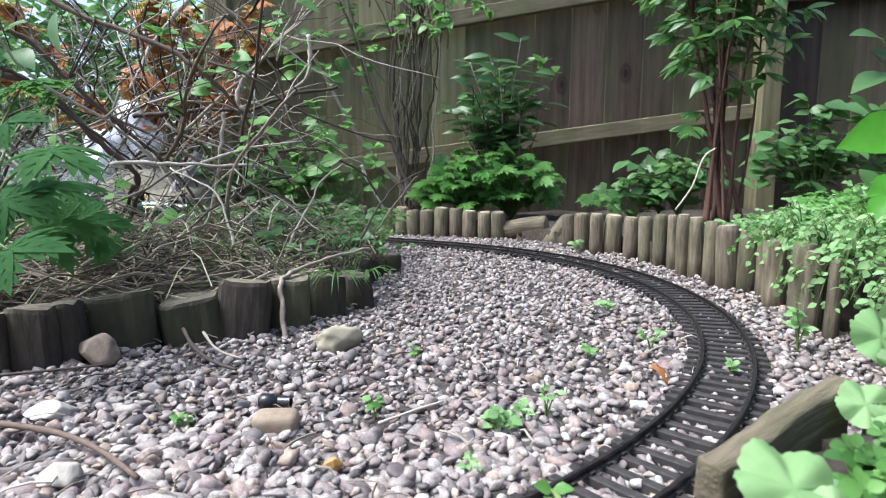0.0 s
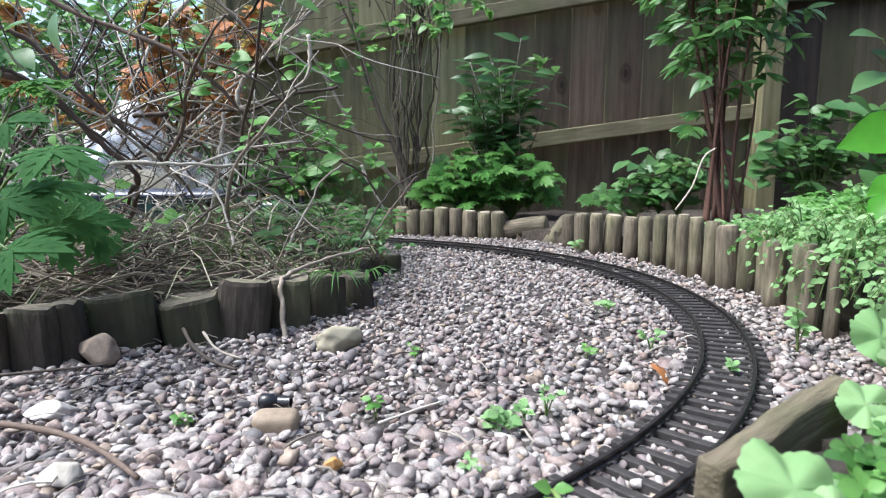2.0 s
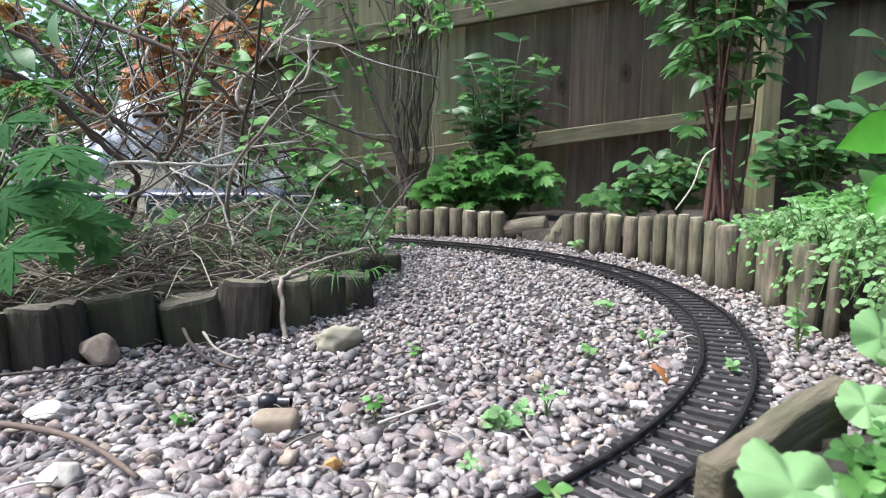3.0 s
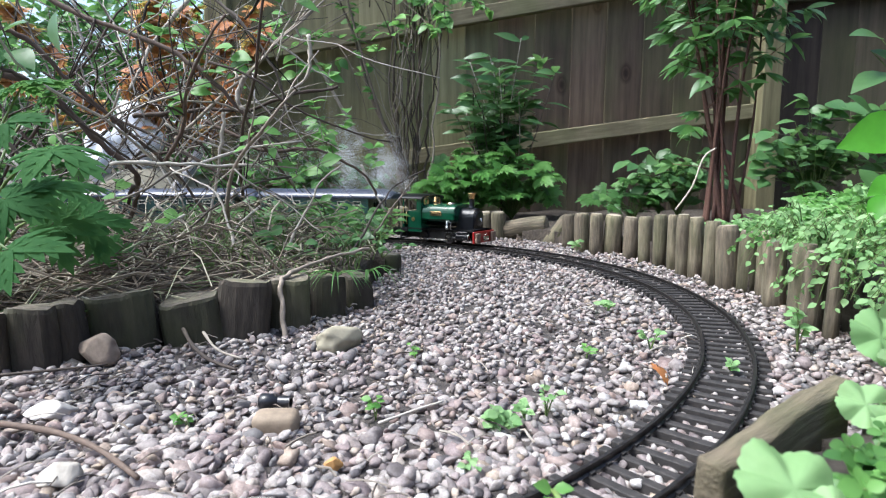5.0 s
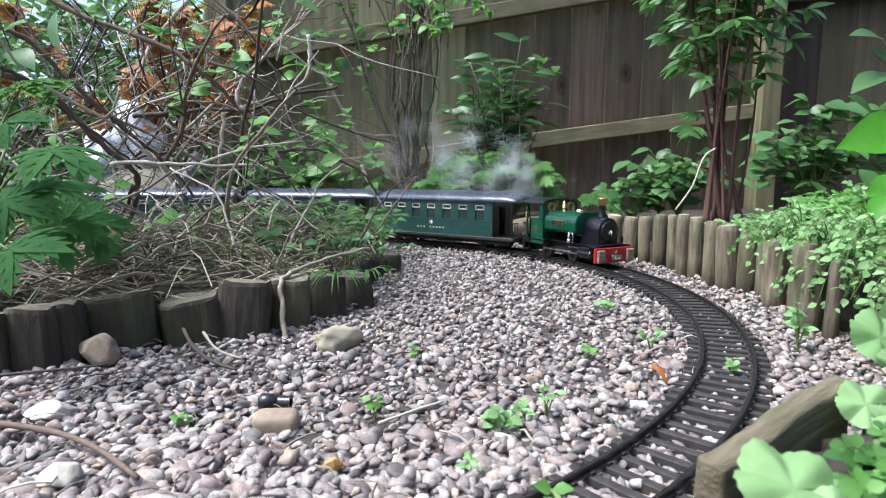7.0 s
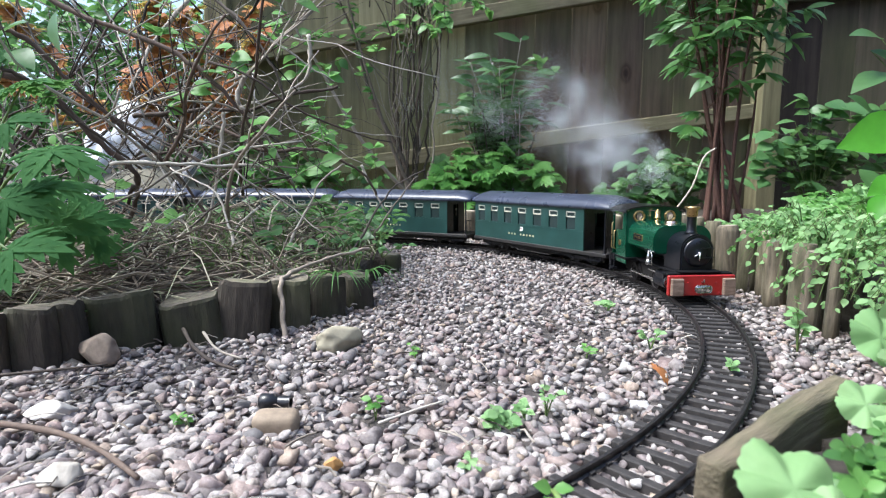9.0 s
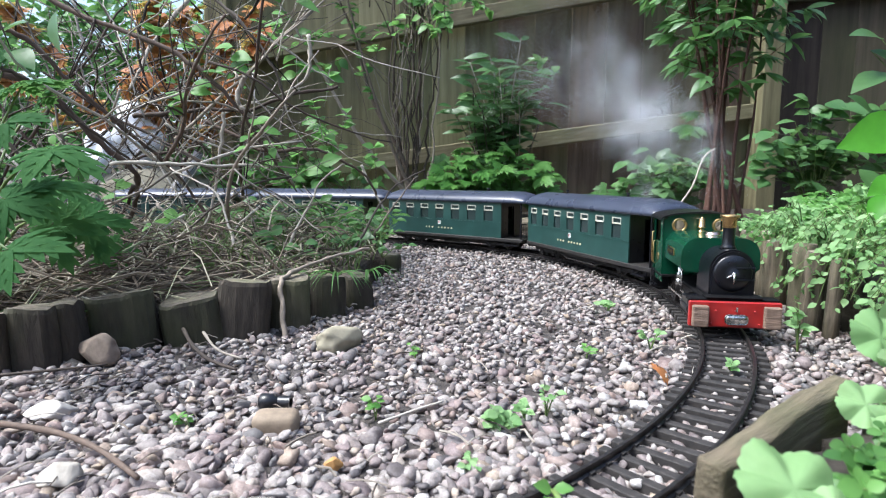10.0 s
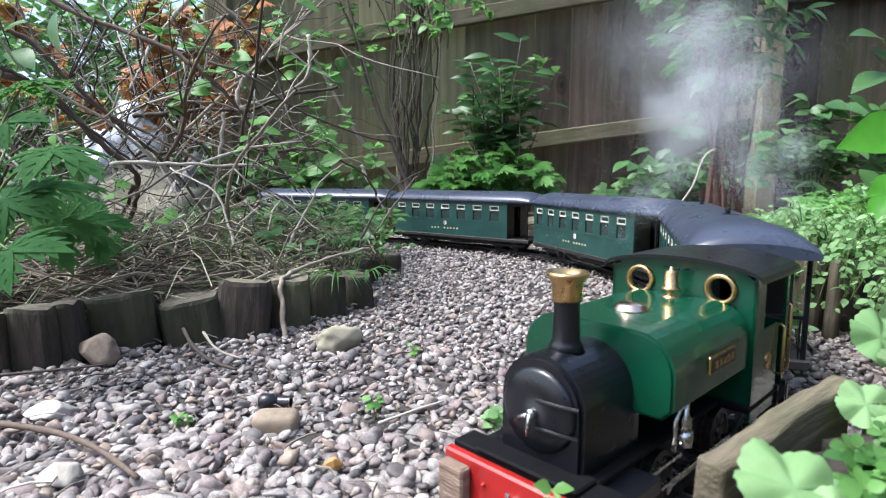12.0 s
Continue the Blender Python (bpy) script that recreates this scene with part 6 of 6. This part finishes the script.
def stick(pts, r, label, mat=TWIG):
    pts = spline([Vector(p) for p in pts], 4)
    bm = bmesh.new()
    tube(bm, pts, [r * (1 - 0.4 * i / len(pts)) * (1.0 + 0.2 * (i % 3 == 1)) for i in range(len(pts))], 7)
    return tagged(part("fallen_stick", bm, mat, None, "", True), label, "stick", "sticks on the gravel")


stick([(-0.305, 0.655, 0.02), (-0.27, 0.60, 0.016), (-0.235, 0.56, 0.013), (-0.20, 0.535, 0.012)], 0.0023, "grey brown fallen stick on the gravel")
stick([(-0.275, 0.64, 0.02), (-0.24, 0.59, 0.015), (-0.205, 0.565, 0.013)], 0.0016, "pale thin stick beside a darker one", PALE_BARK)
stick([(-0.36, 0.42, 0.012), (-0.29, 0.40, 0.013), (-0.24, 0.375, 0.012), (-0.19, 0.335, 0.012)], 0.0026, "thin brown stick lying over the pebbles", BARK)
stick([(-0.42, 0.52, 0.012), (-0.37, 0.53, 0.014), (-0.33, 0.545, 0.014)], 0.0015, "short brown stick by the old logs")
stick([(-0.05, 0.42, 0.009), (-0.02, 0.44, 0.012), (0.0, 0.455, 0.012)], 0.0012, "thin dark twig on the gravel")
for bx, by, n, h, s in [(0.043, 0.425, 5, 0.012, 0.012), (0.065, 0.438, 4, 0.018, 0.012), (0.084, 0.448, 4, 0.018, 0.009), (-0.055, 0.445, 3, 0.015, 0.010), (-0.20, 0.43, 3, 0.008, 0.010), (0.235, 0.63, 4, 0.018, 0.012), (0.155, 0.60, 3, 0.015, 0.011), (0.28, 0.545, 4, 0.02, 0.010), (0.02, 0.366, 4, 0.006, 0.008), (0.335, 1.42, 4, 0.03, 0.022), (0.235, 0.80, 4, 0.015, 0.014), (-0.03, 0.60, 3, 0.012, 0.010), (0.395, 0.62, 6, 0.05, 0.016)]:
    weed(RW, (bx, by, 0.0), n, 0.014, h + 0.004, s * 0.75, SMALL if n != 5 else CLOVER, PALE_LEAF if n > 3 else BRIGHT, group="weeds in the gravel", label="tiny bright green seedling growing through the gravel", r=0.0007)
def debris():
    """Short bits of twig and stalk strewn over the stones."""
    rng = random.Random(91)
    bm = bmesh.new()
    for _ in range(420):
        y = 0.3 + 1.2 * rng.random() ** 1.3
        x = rng.uniform(-0.75 * y, 0.3)
        if not inside(x, y, GRAVEL_BED) or edge_dist(x, y, RIGHT_EDGE) < 0.16:
            continue
        a, ln = rng.uniform(0, 6.283), rng.uniform(0.006, 0.035)
        pts = [Vector((x + math.cos(a) * ln * u + rng.uniform(-0.001, 0.001), y + math.sin(a) * ln * u, 0.0075 + 0.003 * math.sin(3 * u) + rng.uniform(0, 0.002))) for u in (0, 0.33, 0.66, 1)]
        tube(bm, pts, [rng.choice((0.0004, 0.0006, 0.0009))] * 4, 5)
    tagged(part("twig_debris", bm, TWIG, None, "short bits of dry twig strewn over the gravel"), category="plant litter", kind="stuff")


debris()
# a dry orange leaf by the sleepers
ob = scatter_mesh("dry_leaf", *FERNY, [aim((0.205, 0.525, 0.010), (0.6, 0.5, 0.1), 0.019, 15)], ORANGE)
tagged(ob, "dry orange leaf lying beside the track", "leaf")
# broken logs between the two rows
for m, r, h, lab in [(pose(0.225, 1.76, 0.03, 80, 0, 62), 0.03, 0.10, "broken rotten log lying between the edgings"), (pose(0.315, 1.66, 0.0, 8, 32, 10), 0.022, 0.085, "short log leaning over in the edging"), (pose(-0.112, 1.17, -0.008, 0, 4, 0), 0.024, 0.045, "low dark log stump at the corner of the bed")]:
    ob = part("fallen_log", log_mesh(r, h, r * 99, 0.2), [OLD_LOG if "stump" in lab else LOG, LOG_END])
    ob.matrix_basis = m
    tagged(ob, lab, "log")


# ---- corner panel, plus an unseen fence and wall added to block skylight ----
def side_fence(name, m, length, label):
    f = thing(name, label, "fence", m=m)
    rng = random.Random(6)
    x = 0.0
    while x < length:
        w = rng.uniform(0.14, 0.17)
        bm = bmesh.new()
        box(bm, 0, w + 0.01, -0.006, 0.006, -0.05, 1.9, 0.002)
        ob = part("board", bm, SHADED_FENCE, f)
        ob.matrix_basis = pose(x, 0.01, 0, 0, rng.uniform(-0.4, 0.4), 3)
        x += w
    for z in (0.35, 1.0, 1.6):
        bm = bmesh.new()
        box(bm, 0, length, -0.045, -0.002, z - 0.035, z + 0.03, 0.004)
        part("fence_rail", bm, SHADED_FENCE, f)
    return f


side_fence("corner_fence", pose(1.42, 2.78, 0, 0, 0, -12), 1.0, "brown wooden fence panel set back in the corner, darkened for shade")
# Out of view: added to keep sidelong skylight off the back fence.
side_fence("side_fence", pose(2.2, 2.9, 0, 0, 0, -90), 6.0, "unseen wooden fence added along the side to hold back skylight")
# Unseen wall behind the camera, added to cut skylight on the fence.
bm = bmesh.new()
box(bm, -7, 7, -6.3, -6.1, 0, 2.6)
tagged(part("unseen_wall_south", bm, plain("brick_red_plaster", (0.30, 0.20, 0.15), 0.85, 0, 0.3, 3, 0.4), None, "plain unseen wall behind the camera, added to hold back skylight"), kind="structure", category="wall")


# ---- greenery far beyond the open side of the garden ----
def far_hedge():
    rng = random.Random(61)
    t = thing("far_hedge", "distant sunlit green hedge beyond the garden", "hedge")
    t["kind"] = "stuff"
    ms = []
    for _ in range(7000):
        x = rng.uniform(-5.6, -1.2)
        y = rng.uniform(4.6, 5.4)
        z = rng.random() ** 0.8 * (1.65 + 0.35 * noise.noise(Vector((x * 1.7, 0, 5))) + 0.2 * noise.noise(Vector((x * 6, 2, 5))))
        a = rng.uniform(0, 6.283)
        ms.append(aim((x, y, z), (math.cos(a), math.sin(a) - 0.4, rng.uniform(-0.6, 0.4)), rng.uniform(0.07, 0.13), rng.uniform(-50, 50)))
    tagged(scatter_mesh("leaves", *SMALL, ms[::2], LEAF, t), kind="stuff")
    tagged(scatter_mesh("leaves", *SMALL, ms[1::2], BRIGHT, t), kind="stuff")
    for k in range(9):
        bm = bmesh.new()
        tube(bm, wander(rng, (-5.4 + 0.5 * k, 5.0, -0.02), (rng.uniform(-0.2, 0.2), 0, 1), 1.0, 6, 0.2), [0.03, 0.028, 0.025, 0.02, 0.016, 0.012, 0.008], 7)
        part("trunk", bm, BARK, t)


far_hedge()

# ---- steam: clouds of fine white droplets ----
STEAM, st, sb = node_mat("white_steam_droplets")
t_ = st.nodes.new("ShaderNodeBsdfTranslucent")
t_.inputs["Color"].default_value = (0.76, 0.79, 0.83, 1)
d_ = st.nodes.new("ShaderNodeBsdfDiffuse")
d_.inputs["Color"].default_value = (0.76, 0.79, 0.83, 1)
m_ = st.nodes.new("ShaderNodeMixShader")
m_.inputs[0].default_value = 0.5
for k, n_ in ((1, d_), (2, t_)):
    st.links.new(n_.outputs[0], m_.inputs[k])
st.links.new(m_.outputs[0], st.nodes["Material Output"].inputs["Surface"])


def steam_puff(size, count, seed):
    rng = np.random.default_rng(seed)
    hubs = rng.normal(0, 0.68, (9, 3)) * size
    spread = rng.uniform(0.14, 0.36, 9) * size
    k = rng.integers(0, 9, count)
    c = hubs[k] + rng.normal(0, 1, (count, 3)) * spread[k][:, None]
    a = rng.normal(0, 1, (count, 2, 3))
    a /= np.linalg.norm(a, axis=2, keepdims=True)
    r = rng.uniform(0.00012, 0.00024, (count, 1))
    v = np.stack([c + a[:, 0] * r, c + a[:, 1] * r, c - (a[:, 0] + a[:, 1]) * r * 0.7], 1).reshape(-1, 3)
    me = bpy.data.meshes.new("steam_puff")
    me.vertices.add(count * 3)
    me.vertices.foreach_set("co", v.ravel())
    me.loops.add(count * 3)
    me.loops.foreach_set("vertex_index", np.arange(count * 3, dtype=np.int32))
    me.polygons.add(count)
    me.polygons.foreach_set("loop_start", np.arange(0, count * 3, 3, dtype=np.int32))
    me.update(calc_edges=True)
    me.materials.append(STEAM)
    return tagged(new("steam_puff", me), "wisp of thin white steam drifting from the chimney", "steam", "steam from the chimney", "stuff")


PUFFS = []
for i in range(20):
    lag = 0.10 + 0.18 * i
    size = 0.010 + 0.070 * min(1, lag / 2.1) ** 0.9
    PUFFS.append((lag, steam_puff(size, int(0.95e7 * size ** 1.6 * math.exp(-0.35 * lag) * (0.05 if lag < 0.95 else 1.75 if lag < 2.0 else 0.32) * random.Random(i).uniform(0.5, 1.3)), 100 + i)))

bright_clump((-0.52, 2.13, 0.04), 40, 0.16, 0.34, 0.05, 71, OVAL, (BRIGHT, LEAF), "fresh green leafy shoots beside the fence post", "leafy_clump")
bright_clump((-0.34, 2.12, 0.04), 36, 0.14, 0.26, 0.05, 72, OVAL, (LEAF, BLUISH), "green leafy shoots at the foot of the climber", "leafy_clump")
bright_clump((-0.80, 2.2, 0.04), 36, 0.16, 0.30, 0.05, 73, OVAL, (BRIGHT, LEAF), "green leafy shoots behind the bare branches", "leafy_clump")


# ---- what moves ----
MIDDLE = [(0.0, -1.772), (1.0, -1.572), (2.0, -1.370), (3.0, -1.175), (4.0, -0.985), (5.0, -0.790), (6.0, -0.577), (7.0, -0.369), (8.0, -0.203), (9.0, -0.050), (10.0, 0.128), (11.0, 0.367), (12.0, 0.616)]


def middle(t):
    """How far along the track the locomotive's middle has come."""
    if t <= 0:
        return MIDDLE[0][1] + 0.2 * t
    i = min(int(t), 11)
    p = [MIDDLE[max(0, min(12, i + k))][1] for k in (-1, 0, 1, 2)]
    if i == 0:
        p[0] = 2 * p[1] - p[2]
    if i == 11:
        p[3] = 2 * p[2] - p[1]
    u = t - i
    return 0.5 * (2 * p[1] + (p[2] - p[0]) * u + (2 * p[0] - 5 * p[1] + 4 * p[2] - p[3]) * u * u + (3 * p[1] - p[0] - 3 * p[2] + p[3]) * u ** 3)


def on_track(s, fore, aft):
    """The pose of a vehicle whose two guided points are fore and aft of its middle, at s."""
    a, b = track(s + fore), track(s + aft)
    ang = math.degrees(math.atan2(a.y - b.y, a.x - b.x))
    mid = a - (a - b) * (fore / (fore - aft))
    return pose(mid.x, mid.y, RAIL_TOP, 0, 0, ang)


def plume(lag, t):
    """Where steam that left the chimney lag seconds ago has drifted to."""
    p = on_track(middle(t - lag), *LOCO_AXLES) @ Vector((0.096, 0, 0.142))
    grow = 0.42 + 0.50 * min(1, max(0, (t - 8) / 1.5))
    late = min(1, max(0, t - 10.0))
    wind = -0.042 + 0.018 * late
    return p + Vector((wind * lag + 0.012 * math.sin(t * 1.3 + lag * 4), 0.02 * math.sin(t * 0.9 + lag * 2.2), (grow - 0.06 * late) * (0.016 + 0.088 * lag) + 0.008 * math.sin(t * 2 + lag * 5)))


def motions():
    times = [k / 5 for k in range(61)]
    walk(LOCO, [(t, on_track(middle(t), *LOCO_AXLES)) for t in times])
    for k, c in enumerate(COACHES):
        walk(c, [(t, on_track(middle(t) - 0.158 - 0.2275 - 0.468 * k, BOGIE, -BOGIE)) for t in times])
    for lag, puff in PUFFS:
        walk(puff, [(t, Matrix.Translation(plume(lag, t)) @ pose(0, 0, 0, 12 * math.sin(t + lag), 16 * math.sin(0.7 * t + 2 * lag), 9 * t)) for t in times])
    fine = [k / 15 for k in range(181)]
    for wheels, r in [(LOCO_WHEELS, LOCO_R)] + [([o for o in c.children if o.name.startswith("wheelset")], COACH_R) for c in COACHES]:
        for wsh in wheels:
            x = wsh.matrix_basis.translation.x
            walk(wsh, [(t, pose(x, 0, r, 0, math.degrees((middle(t) + 1.7) / r), 0)) for t in fine])
    for s, rod in zip((0, math.pi / 2), LOCO_RODS):
        walk(rod, [(t, pose(0.006 * math.cos((middle(t) + 1.7) / LOCO_R + s), 0, LOCO_R - 0.006 * math.sin((middle(t) + 1.7) / LOCO_R + s))) for t in fine])


motions()
